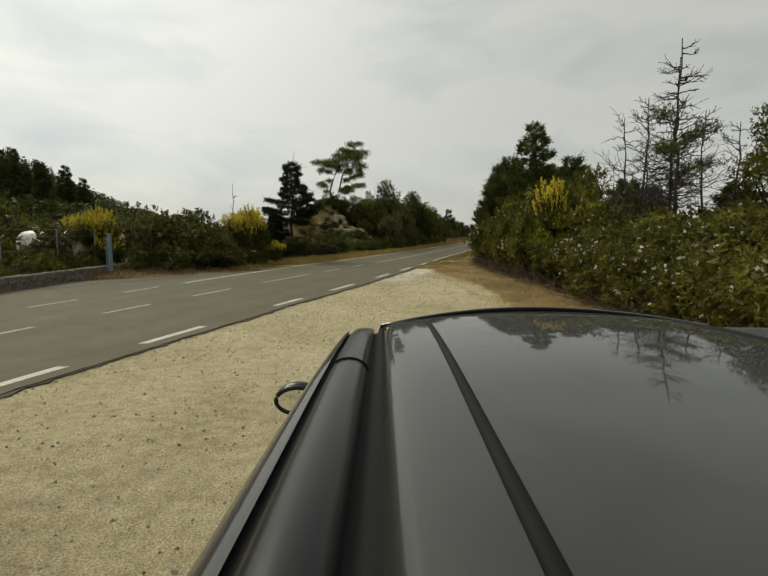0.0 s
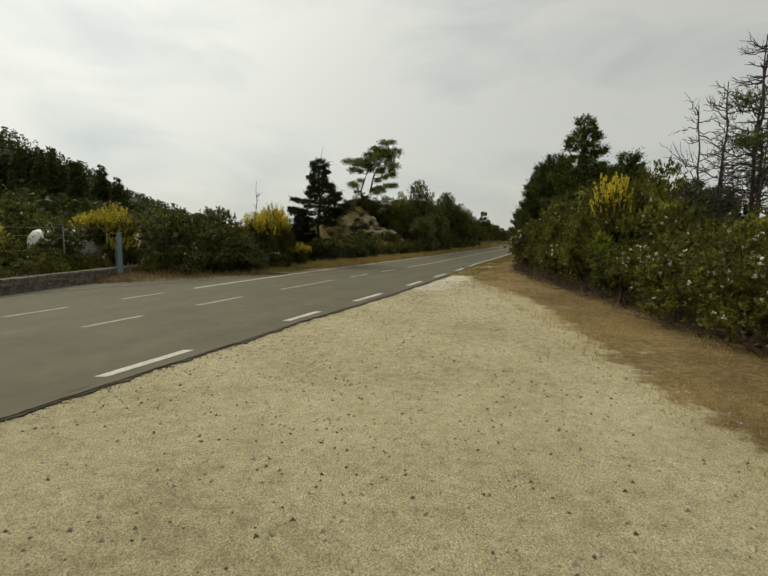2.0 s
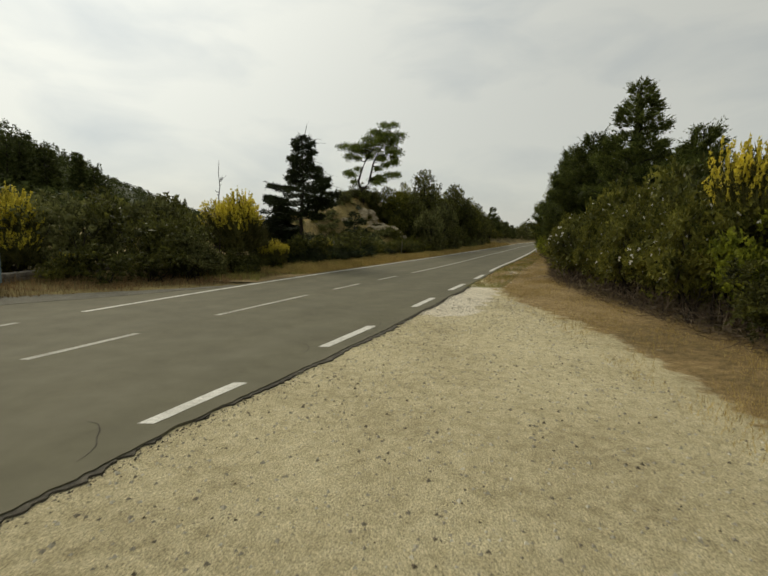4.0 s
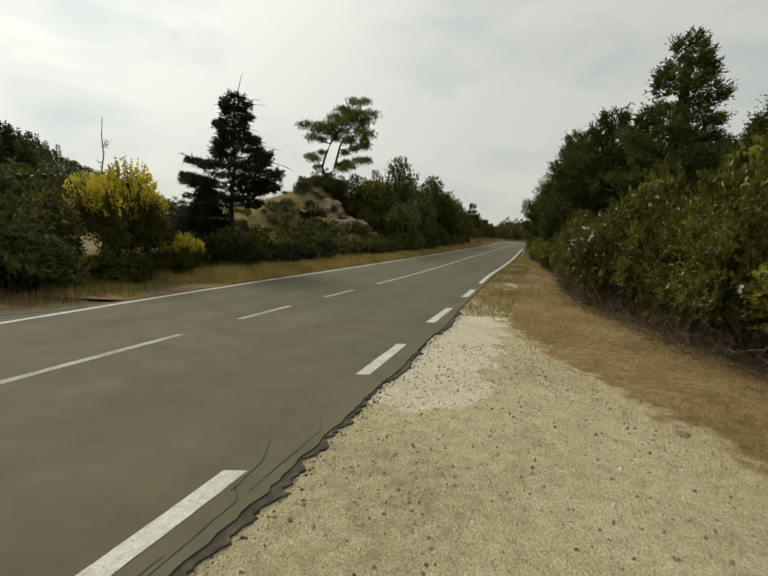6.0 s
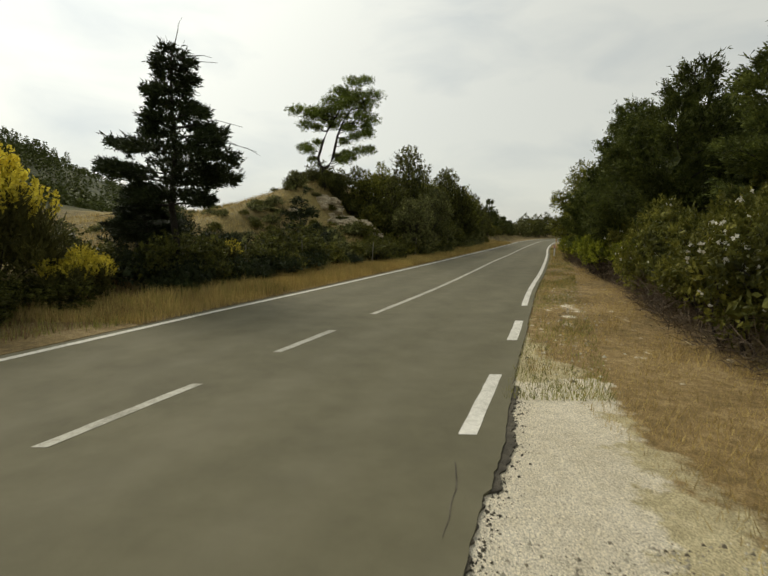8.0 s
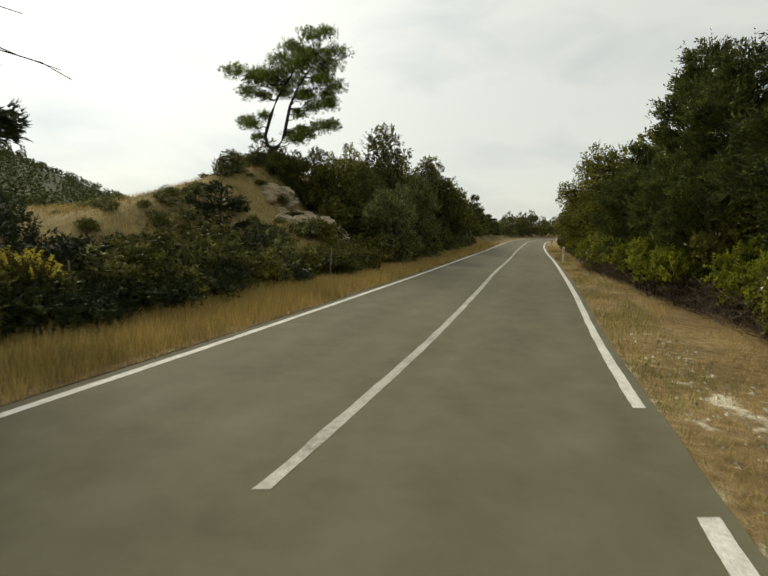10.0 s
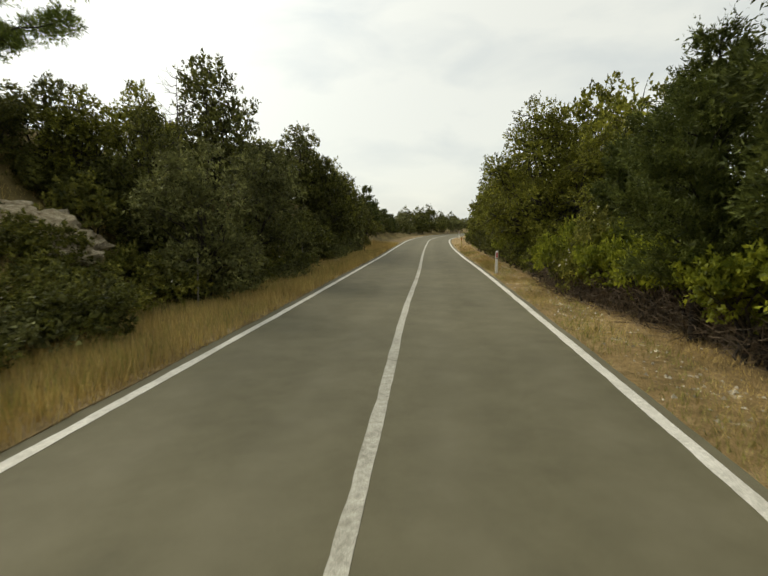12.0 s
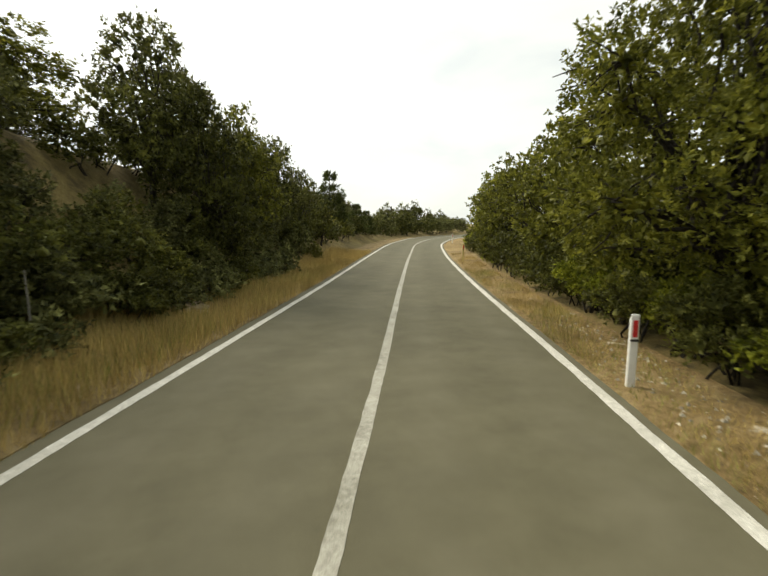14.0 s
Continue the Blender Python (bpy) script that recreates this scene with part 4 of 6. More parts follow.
# ---------- plants on the lay-by's side ----------
def right_side():
    kinds = {
        "rose": shrub("rockrose_shrub", "dense olive-green rockrose shrub dotted with white flowers", LEAF_ROCKROSE, 2.7, 2.3, 15, 760, 9, (0.088, 0.04), flowers=PETAL, bloom=120, petal=0.058, dense=520),
        "rose_b": shrub("rockrose_shrub", "tall olive-green rockrose shrub with few white flowers", LEAF_ROCKROSE, 2.4, 2.5, 14, 700, 9, (0.09, 0.042), flowers=PETAL, bloom=34, petal=0.048, dense=480),
        "green": shrub("leafy_shrub", "bright green leafy shrub on bare crooked stems", LEAF_GREEN, 2.3, 1.9, 12, 560, 9, (0.092, 0.05), stems=22, dense=260, skirt=0.75),
        "lent": shrub("mastic_shrub", "dark green mastic shrub beside the verge", LEAF_DARK, 2.4, 2.2, 13, 600, 9, (0.09, 0.042), dense=420),
        "brown": shrub("withered_shrub", "half-withered reddish brown shrub in the thicket", LEAF_BROWN, 2.4, 2.4, 10, 320, 8, (0.07, 0.03), dense=120, stems=14),
        "far_rose": shrub("rockrose_shrub", "olive-green rockrose shrub inside the thicket", LEAF_ROCKROSE, 2.6, 2.4, 13, 290, 8, (0.14, 0.075), flowers=PETAL, bloom=18, petal=0.045, dense=330, stems=4, slim=True),
        "far_lent": shrub("mastic_shrub", "dark green mastic shrub deep in the thicket", LEAF_DARK, 2.4, 2.2, 12, 260, 8, (0.14, 0.08), dense=300, stems=4, slim=True),
        "far_green": shrub("leafy_shrub", "green leafy shrub along the far road edge", LEAF_GREEN, 2.3, 1.9, 11, 240, 8, (0.14, 0.085), dense=260, stems=4, slim=True),
    }
    rows, r = [], random.Random(4)
    y = -12.0
    while y < 23.5:                                     # front row along the lay-by
        k = "far_rose" if y < -6 else "rose" if y < 7.5 else r.choice(("green", "lent", "rose_b", "rose_b", "rose", "rose"))
        up = 1.0 + 0.25 * float(sstep(6, 11, y))
        rows.append((k, float(BUSH_R(y)) + 1.15 + r.uniform(-0.15, 0.3), y, r.uniform(0, 360), r.uniform(0.95, 1.15), up * r.uniform(0.95, 1.12)))
        y += r.uniform(1.25, 1.6)
    y = -11.0
    while y < 24:                                       # second row, taller
        k = r.choice(("far_rose", "rose_b", "far_lent", "far_rose", "brown" if 8 < y < 13 else "far_rose")) if y > 2 else "far_rose"
        up = 1.05 + 0.6 * float(sstep(7, 12, y))
        rows.append((k, float(BUSH_R(y)) + 2.9 + r.uniform(-0.3, 0.4), y, r.uniform(0, 360), r.uniform(1.1, 1.25), up * r.uniform(0.92, 1.08)))
        y += r.uniform(1.5, 1.9)
    y = -9.0
    while y < 24:
        rows.append((r.choice(("far_lent", "far_rose")), float(BUSH_R(y)) + 5.0 + r.uniform(-0.5, 0.5), y, r.uniform(0, 360), r.uniform(1.15, 1.35), 1.0 + 0.3 * float(sstep(8, 13, y))))
        y += r.uniform(2.3, 2.9)
    y = 24.0
    while y < 43:                                       # low bright hedge below the conifers
        rows.append((r.choice(("green", "green", "green", "rose_b")), float(BUSH_R(y)) + 0.8 + r.uniform(-0.2, 0.3), y, r.uniform(0, 360), r.uniform(0.88, 1.08), r.uniform(1.15, 1.4)))
        y += r.uniform(1.2, 1.55)
    y = 24.5
    while y < 60:
        rows.append((r.choice(("far_lent", "far_green", "far_lent")), float(BUSH_R(y)) + 2.6 + r.uniform(-0.3, 0.4), y, r.uniform(0, 360), r.uniform(0.9, 1.15), 1.0))
        y += r.uniform(2.0, 2.6)
    y = 62.0
    while y < 98:
        rows.append(("far_" + r.choice(("green", "lent", "lent")), float(BUSH_R(y)) + 1.0 + r.uniform(-0.2, 0.5), y, r.uniform(0, 360), r.uniform(0.7, 0.95), 0.9))
        y += r.uniform(2.0, 2.8)
    y = 43.5
    while y < 66:                                       # growth closing the foot of the oaks
        rows.append((r.choice(("lent", "lent", "green")) if y < 52 else "far_lent", float(BUSH_R(y)) + r.uniform(0.9, 1.5), y, r.uniform(0, 360), r.uniform(0.75, 0.95), r.uniform(0.85, 1.05)))
        y += r.uniform(1.0, 1.3)
    for i in range(7):                                  # dark cover under the oaks
        y = 42.6 + 1.05 * i
        rows.append(("far_lent", float(BUSH_R(y)) + r.uniform(1.9, 3.2), y, r.uniform(0, 360), r.uniform(0.85, 1.05), 0.9))
    rows += [("brown", 9.9, 8.6, 40, 1.1, 1.05), ("brown", 10.4, 10.4, 140, 1.2, 1.0)]
    spread(kinds, rows, "thicket beside the verge")

    b = broom("broom_shrub", "yellow-flowering broom standing above the thicket", flower_share=0.3, bloom=0.55)
    stand(b, 8.4, 10.4, 30, 0.85, 1.95)
    again(b, 9.7, 11.2, 130, 0.8, 1.9)

    belt = ((0.2, 1.5), (0.32, 2.1), (0.48, 2.0), (0.65, 1.5), (0.82, 0.95), (0.93, 0.55), (1.0, 0.2))
    c = {
        "a": plated_tree("cypress_tree", "tall dark green cypress with a ragged narrow top", NEEDLE_R, 8.6, ((0.2, 1.8), (0.38, 2.1), (0.55, 1.65), (0.7, 1.3), (0.8, 0.85), (0.86, 0.95), (0.92, 0.5), (0.96, 0.55), (1.0, 0.25)), 58, 0.0, 0.35, 0.16, (6, 0.16, 0.042), 0.9, core=0.2),
        "b": plated_tree("cypress_tree", "broad dark green cypress behind the hedge", NEEDLE_R, 7.2, belt, 62, 0.01, 0.45, 0.18, (6, 0.16, 0.042), 0.85, core=0.32),
        "far": plated_tree("cypress_tree", "dark green cypress deep in the belt", NEEDLE_R, 7.2, belt, 44, 0.01, 0.4, 0.22, (5, 0.27, 0.08), 0.55, core=0.4),
    }
    spread(c, [("a", 11.9, 22.2, 0, 1.0, 0.96), ("b", 11.7, 26.6, 50, 0.98, 0.98), ("b", 12.3, 30.2, 120, 0.92, 0.97), ("b", 13.0, 32.7, 120, 0.88, 1.15), ("far", 13.4, 24.2, 200, 0.85, 0.72),
               ("far", 15.0, 26.4, 80, 0.95, 0.9), ("b", 13.0, 19.4, 15, 0.85, 0.97), ("far", 14.8, 29.4, 230, 0.95, 0.95), ("b", 12.6, 35.1, 300, 0.6, 1.13),
               ("far", 15.6, 40.2, 160, 0.55, 1.05), ("far", 16.2, 33.0, 70, 0.9, 0.9), ("far", 17.4, 28.0, 20, 1.0, 0.9), ("b", 14.6, 37.4, 200, 0.58, 1.15),
               ("far", 17.2, 18.6, 260, 0.8, 0.75), ("far", 19.6, 15.0, 100, 0.85, 0.7), ("far", 18.9, 24.0, 310, 0.9, 0.8), ("far", 19.0, 8.2, 45, 0.9, 0.75)], "cypress belt")

    d = {
        "tall": dead_tree("dead_tree", "tall bare grey dead conifer with brittle side boughs", 9.9, 58, 0.015, 1.9, tuft=4),
        "thin": dead_tree("dead_tree", "thin bare dead conifer leaning slightly", 7.6, 44, 0.03, 1.7),
        "bent": dead_tree("dead_tree", "bent bare dead tree with upswept boughs", 6.9, 36, -0.05, 2.3),
    }
    spread(d, [("tall", 14.3, 12.3, 0, 1.0, 1.0), ("tall", 14.95, 12.9, 140, 0.95, 0.99), ("thin", 13.2, 12.5, 30, 1.0, 1.0), ("bent", 12.5, 12.3, 0, 1.0, 0.97),
               ("thin", 15.9, 12.6, 200, 0.95, 0.98), ("thin", 14.0, 13.4, 90, 0.9, 0.85), ("thin", 13.6, 11.2, 310, 0.9, 0.8), ("bent", 11.4, 11.4, 60, 0.8, 0.7),
               ("thin", 16.6, 11.6, 20, 1.0, 0.85)], "dead trees in the thicket")

    o = {
        "a": oak("oak_tree", "spreading green oak with a ragged crown", LEAF_OAK, 5.0, 7.0, 0.25, 3700, (0.078, 0.036), 36, 5200, leaves=11, twiggy=1),
        "b": oak("oak_tree", "rounded green oak at the roadside", LEAF_OAK, 4.4, 5.6, 0.4, 700, (0.15, 0.085), 22, 480, leaves=8),
    }
    spread(o, [("a", 17.2, 46.6, 0, 1.08, 0.99), ("a", 17.5, 44.4, 120, 0.95, 0.82), ("b", 18.6, 49.8, 40, 1.05, 1.1), ("b", 20.6, 48.2, 220, 1.3, 1.25), ("b", 19.3, 44.7, 140, 1.2, 1.12),
               ("b", 19.9, 53.4, 90, 1.0, 0.95), ("b", 21.4, 57.0, 170, 1.05, 1.0), ("b", 23.0, 61.6, 20, 1.0, 0.95), ("b", 25.2, 66.2, 250, 1.05, 0.95),
               ("b", 27.6, 71.2, 310, 1.05, 1.0), ("b", 30.2, 76.4, 60, 1.1, 1.0), ("b", 33.4, 81.8, 100, 1.1, 0.95), ("b", 36.6, 87.0, 200, 1.1, 0.9),
               ("b", 23.2, 53.0, 10, 1.2, 1.1), ("b", 17.2, 40.6, 280, 0.85, 0.95), ("a", 16.1, 8.6, 75, 0.95, 1.18)], "roadside oaks")


# ---------- plants across the road ----------
def left_side():
    kinds = {
        "dark": shrub("evergreen_shrub", "dark evergreen shrub with a domed crown", LEAF_DARK, 2.6, 2.3, 15, 520, 9, (0.11, 0.062), dense=420, slim=True),
        "olive": shrub("grey_leaved_shrub", "olive-grey leafy shrub across the road", LEAF_OLIVE, 2.4, 2.2, 13, 500, 9, (0.11, 0.056), dense=380, slim=True),
        "green": shrub("roadside_shrub", "mid-green roadside shrub on the bank", LEAF_ROCKROSE, 2.2, 1.7, 12, 330, 8, (0.12, 0.062), flowers=PETAL, bloom=10, petal=0.04, dense=280, stems=5, slim=True),
        "low": shrub("juniper_shrub", "low sprawling dark juniper on the bank", NEEDLE, 2.8, 1.2, 13, 420, 9, (0.13, 0.03), upright=0.15, dense=420, slim=True),
        "scrub": shrub("bank_scrub", "low grey-green scrub on the open bank", LEAF_OLIVE, 1.6, 0.85, 10, 100, 8, (0.12, 0.056), dense=110, stems=3, slim=True),
        "far_dark": shrub("evergreen_shrub", "dark evergreen shrub in the thicket across the road", LEAF_DARK, 2.6, 2.3, 14, 240, 8, (0.15, 0.085), dense=300, stems=4, slim=True),
        "far_olive": shrub("grey_leaved_shrub", "olive-grey shrub in the thicket across the road", LEAF_OLIVE, 2.4, 2.2, 12, 230, 8, (0.15, 0.08), dense=280, stems=4, slim=True),
        "far_green": shrub("roadside_shrub", "mid-green shrub along the far verge", LEAF_ROCKROSE, 2.2, 1.7, 12, 210, 8, (0.14, 0.08), dense=240, stems=4, slim=True),
    }
    r = random.Random(9)
    rows = []
    rows += [("dark", -6.6, 19.2, 30, 0.7, 0.95), ("dark", -5.5, 19.6, 140, 0.6, 0.8), ("dark", -4.6, 20.0, 250, 0.55, 0.8), ("far_olive", -7.2, 20.4, 80, 0.9, 1.0)]
    # thicket behind the low wall
    for x, y, k, s, t in ((-8.3, 16.0, "dark", 0.8, 0.85), (-7.3, 17.4, "dark", 0.85, 0.9), (-6.3, 18.3, "olive", 0.8, 0.9), (-9.6, 15.6, "green", 0.6, 0.8), (-5.4, 20.0, "dark", 0.7, 0.75), (-4.6, 21.6, "dark", 0.65, 0.7), (-13.2, 10.2, "olive", 1.1, 1.15), (-12.4, 12.4, "green", 0.95, 1.0), (-11.5, 13.6, "olive", 0.95, 1.15), (-12.2, 14.0, "green", 1.0, 1.2), (-14.6, 17.8, "dark", 1.1, 1.15),
                          (-11.3, 17.0, "olive", 1.1, 1.2), (-9.6, 16.9, "olive", 1.1, 1.25), (-8.6, 17.6, "dark", 1.1, 1.2), (-7.4, 19.2, "dark", 1.15, 1.2),
                          (-6.5, 18.1, "olive", 0.95, 0.95), (-8.9, 20.6, "olive", 1.2, 1.25), (-10.6, 19.9, "dark", 1.2, 1.2), (-12.9, 18.7, "olive", 1.25, 1.2),
                          (-14.6, 12.6, "olive", 1.2, 1.2), (-15.3, 9.0, "dark", 1.2, 1.1), (-14.4, 7.0, "olive", 1.1, 1.0), (-15.6, 17.4, "dark", 1.3, 1.25),
                          (-4.1, 21.8, "dark", 0.7, 0.65), (-5.0, 24.0, "dark", 0.85, 0.8), (-6.4, 25.0, "olive", 0.9, 0.8), (-17.6, 14.4, "olive", 1.3, 1.2),
                          (-7.9, 21.6, "dark", 1.15, 1.2), (-9.6, 23.0, "olive", 1.25, 1.2), (-7.0, 23.4, "dark", 1.0, 1.1), (-11.6, 22.4, "dark", 1.3, 1.2), (-14.2, 21.6, "olive", 1.3, 1.2), (-18.0, 20.4, "dark", 1.4, 1.2), (-20.4, 11.0, "olive", 1.3, 1.2), (-16.5, 4.0, "dark", 1.1, 1.0), (-15.6, 0.5, "olive", 1.1, 1.0), (-16.2, -3.5, "dark", 1.2, 1.0)):
        rows.append(("far_" + k if k in ("dark", "olive") and x < -8 else k, x, y - 0.6, r.uniform(0, 360), s, t))
        if x > -12 and 14 < y < 21.5:
            k, x, y, turn, s, t = rows[-1]
            rows[-1] = (k, x + 0.7, y - 0.5, turn, s, t)
    for i in range(15):                                 # low growth behind the wall
        y = 4.5 + 0.95 * i
        rows.append((r.choice(("far_green", "far_olive", "green")), -11.5 + 0.1 * (y - 4) + r.uniform(-0.5, 0.0), y, r.uniform(0, 360), r.uniform(0.4, 0.62), r.uniform(0.9, 1.2)))
    # dark tangle at the foot of the cedar and along the bank
    for x, y, k, s, t in ((-3.2, 24.6, "low", 0.9, 1.2), (-4.6, 24.4, "low", 0.9, 1.2), (-2.6, 26.6, "dark", 0.8, 0.75), (-4.2, 27.6, "dark", 0.75, 0.75), (-1.7, 28.4, "low", 0.9, 1.0),
                          (-3.3, 29.6, "low", 1.0, 1.0), (-1.0, 30.6, "low", 0.8, 0.9), (-1.4, 33.8, "scrub", 1.2, 1.0),
                          (-0.7, 36.0, "low", 0.9, 1.0), (1.6, 36.4, "green", 0.75, 0.75), (2.4, 37.6, "dark", 0.55, 0.7), (3.0, 39.2, "green", 0.8, 0.85),
                          (-5.4, 28.8, "low", 1.2, 1.3), (-6.4, 31.0, "low", 1.2, 1.2), (1.9, 38.6, "green", 0.7, 0.7), (-1.5, 41.7, "olive", 0.36, 0.42), (-0.7, 42.1, "green", 0.45, 0.5), (0.1, 41.7, "dark", 0.4, 0.5), (-2.3, 41.5, "green", 0.36, 0.4), (-0.4, 40.2, "green", 0.36, 0.45), (1.8, 40.7, "green", 0.5, 0.6), (2.4, 40.5, "dark", 0.5, 0.6), (3.9, 41.0, "green", 0.85, 0.9)):
        rows.append((k, x, y - 0.5, r.uniform(0, 360), s, t))
    # below and beside the pine
    for x, y, k, s, t in ((-2.6, 43.8, "dark", 0.7, 1.0), (-1.3, 43.7, "dark", 0.72, 0.95), (-0.4, 43.9, "dark", 0.8, 1.0), (-2.0, 44.9, "dark", 0.75, 1.0), (0.7, 43.6, "dark", 0.8, 0.95), (1.9, 43.6, "olive", 0.85, 1.0), (-2.9, 43.6, "olive", 0.6, 0.8), (0.9, 43.4, "dark", 0.8, 0.8), (-0.6, 44.4, "dark", 0.8, 0.7), (-2.6, 40.4, "olive", 0.7, 0.8), (1.6, 44.2, "dark", 1.0, 0.9), (3.4, 41.2, "dark", 0.7, 0.8)):
        rows.append((k, x, y, r.uniform(0, 360), s, t))
    y = 42.5
    while y < 108:                                      # lower bushes along the verge
        rows.append((r.choice(("dark", "green", "olive", "dark") if y < 56 else ("far_dark", "far_green", "far_olive", "far_dark")), float(BUSH_L(y)) - 0.7 + r.uniform(-0.4, 0.2), y, r.uniform(0, 360), r.uniform(0.75, 1.0), r.uniform(0.85, 1.1)))
        y += r.uniform(1.5, 2.0) if y < 66 else r.uniform(2.4, 3.2)
    y = 35.5
    while y < 66:                                       # cover of the bank itself
        for off in (2.7, 3.8, 5.4):
            if y > 42.2 or off < 3:
                rows.append((r.choice(("olive", "green", "olive", "green", "dark") if off < 4 else ("far_dark", "far_olive", "far_green")), float(LEFT(y)) - off + r.uniform(-0.5, 0.5), y + r.uniform(-0.5, 0.5), r.uniform(0, 360), r.uniform(0.55, 0.75) if off < 3 else r.uniform(0.7, 0.95), r.uniform(0.85, 1.1)))
        y += r.uniform(1.5, 1.9)
    y = 41.0
    while y < 60:                                       # rough weeds between grass and trees
        rows.append((r.choice(("scrub", "scrub", "far_dark")), float(LEFT(y)) - r.uniform(2.1, 2.9), y, r.uniform(0, 360), r.uniform(0.9, 1.3), r.uniform(0.8, 1.1)))
        if rows[-1][0] == "far_dark":
            rows[-1] = rows[-1][:4] + (r.uniform(0.45, 0.6), 0.9)
        y += r.uniform(0.55, 0.9)
    for i in range(16):                                 # dark tangle by the verge
        y = 23.6 + 0.62 * i
        rows.append((r.choice(("low", "low", "far_dark")), float(LEFT(y)) - r.uniform(2.5, 3.6), y, r.uniform(0, 360), r.uniform(0.6, 0.8), r.uniform(0.9, 1.15)))
    for _ in range(22):                                 # scattered scrub on the knoll
        y = r.uniform(33.0, 46.0)
        rows.append(("scrub", float(LEFT(y)) - r.uniform(8.0, 16.0), y, r.uniform(0, 360), r.uniform(0.4, 0.8), r.uniform(0.7, 1.0)))
    for _ in range(46):                                 # low scrub and weeds on the broken slope
        y = r.uniform(32.5, 39.3)
        rows.append((r.choice(("scrub", "scrub", "far_green")), float(LEFT(y)) - r.uniform(4.6, 9.5), y, r.uniform(0, 360), r.uniform(0.45, 0.9), r.uniform(0.7, 1.1)))
        if rows[-1][0] != "scrub":
            rows[-1] = rows[-1][:4] + (r.uniform(0.22, 0.38), 1.0)
    for _ in range(60):                                 # low scrub on the open bank
        y = r.uniform(28.5, 41.0)
        off = r.uniform(2.6, 6.0) if y > 31 else r.uniform(2.6, 4.5)
        if not (4.0 < off and 36.0 < y < 39.0):
            rows.append((r.choice(("scrub", "scrub", "scrub", "far_green", "scrub")), float(LEFT(y)) - off, y, r.uniform(0, 360), r.uniform(0.4, 0.66), r.uniform(0.8, 1.2)))
            if rows[-1][0] == "scrub":
                rows[-1] = rows[-1][:4] + (r.uniform(0.75, 1.25), r.uniform(0.8, 1.15))
    for i in range(16):                                 # where the road bends away
        y = 103 + 1.7 * i
        rows.append((r.choice(("far_dark", "far_dark", "far_olive")), float(LEFT(y)) - r.uniform(2.6, 5.0), y, r.uniform(0, 360), r.uniform(1.2, 1.6), r.uniform(0.9, 1.1)))
    y = 60.0
    while y < 110:
        rows.append((r.choice(("far_dark", "far_olive")), float(BUSH_L(y)) - 2.6 + r.uniform(-0.6, 0.4), y, r.uniform(0, 360), r.uniform(0.9, 1.2), 0.95))
        y += r.uniform(2.6, 3.4)
    spread(kinds, rows, "thicket across the road")

    b = broom("broom_shrub", "rounded broom covered with yellow flowers", 2.5, 2.4)
    stand(b, -5.3, 20.7, 10, 1.14, 1.32)
    again(b, -11.6, 15.9, 70, 1.15, 1.12)
    again(b, -3.9, 21.2, 150, 0.55, 1.15)
    faded = broom("broom_shrub", "small broom with fading yellow flowers", 2.4, 2.3, 0.5, 0.2)
    stand(faded, -2.7, 26.4, 220, 0.62, 0.95)
    again(faded, -14.9, 10.6, 220, 0.8, 1.1)
    again(faded, -8.9, 15.4, 300, 0.5, 0.8)
    again(faded, 15.3, 71.5, 220, 0.9, 0.9)
    again(faded, -13.6, 12.2, 20, 0.75, 1.3)
    again(faded, -10.4, 15.0, 110, 0.6, 1.2)

    cedar = plated_tree("cypress_tree", "dark layered cypress with bare dead tips", NEEDLE, 6.3, ((0.36, 1.2), (0.44, 1.75), (0.56, 1.75), (0.66, 1.2), (0.76, 0.75), (0.88, 0.42), (0.94, 0.4), (1.0, 0.12)), 46, 0.012, 0.12, 0.11, (7, 0.15, 0.038), 1.0, stubs=6, tip=0.7)
    stand(cedar, -3.3, 24.6, 0, 1.0, 1.0)
    again(cedar, -4.5, 25.6, 150, 0.62, 0.66, label="smaller dark cypress standing behind another")
    small = conifer("young_cypress", "small dark bushy cypress on the bank", NEEDLE, 2.6, 1.1, 0.1, 10, 0.0, 0.3)
    stand(small, -1.2, 33.4, 0, 1.0, 1.0)
    again(small, -5.6, 27.3, 60, 0.9, 0.95)
    again(small, -7.4, 30.4, 160, 0.7, 0.8)
    fir = conifer("young_pine", "young green conifer at the roadside", NEEDLE_R, 4.4, 1.7, 0.2, 18, 0.0, 0.25, round_top=0.85, full=0.8, spray=(5, 0.24, 0.07), flat=0.45)
    stand(fir, 17.6, 79.0, 0, 1.0, 1.0)
    again(fir, 21.4, 86.0, 40, 0.8, 0.8)
    again(fir, 23.4, 90.0, 140, 0.7, 0.8)
    again(fir, 19.2, 82.0, 250, 0.6, 0.7)

    snag = dead_tree("dead_sapling", "bare grey dead sapling rising out of the broom", 4.4, 16, 0.0, 0.7)
    stand(snag, -6.2, 21.1, 0, 1.0, 1.02)

    stand(stone_pine("stone_pine", "crooked pine with a low fork and flat clouds of needles"), -1.25, 43.0, -4, 0.885, 0.95, -0.92)

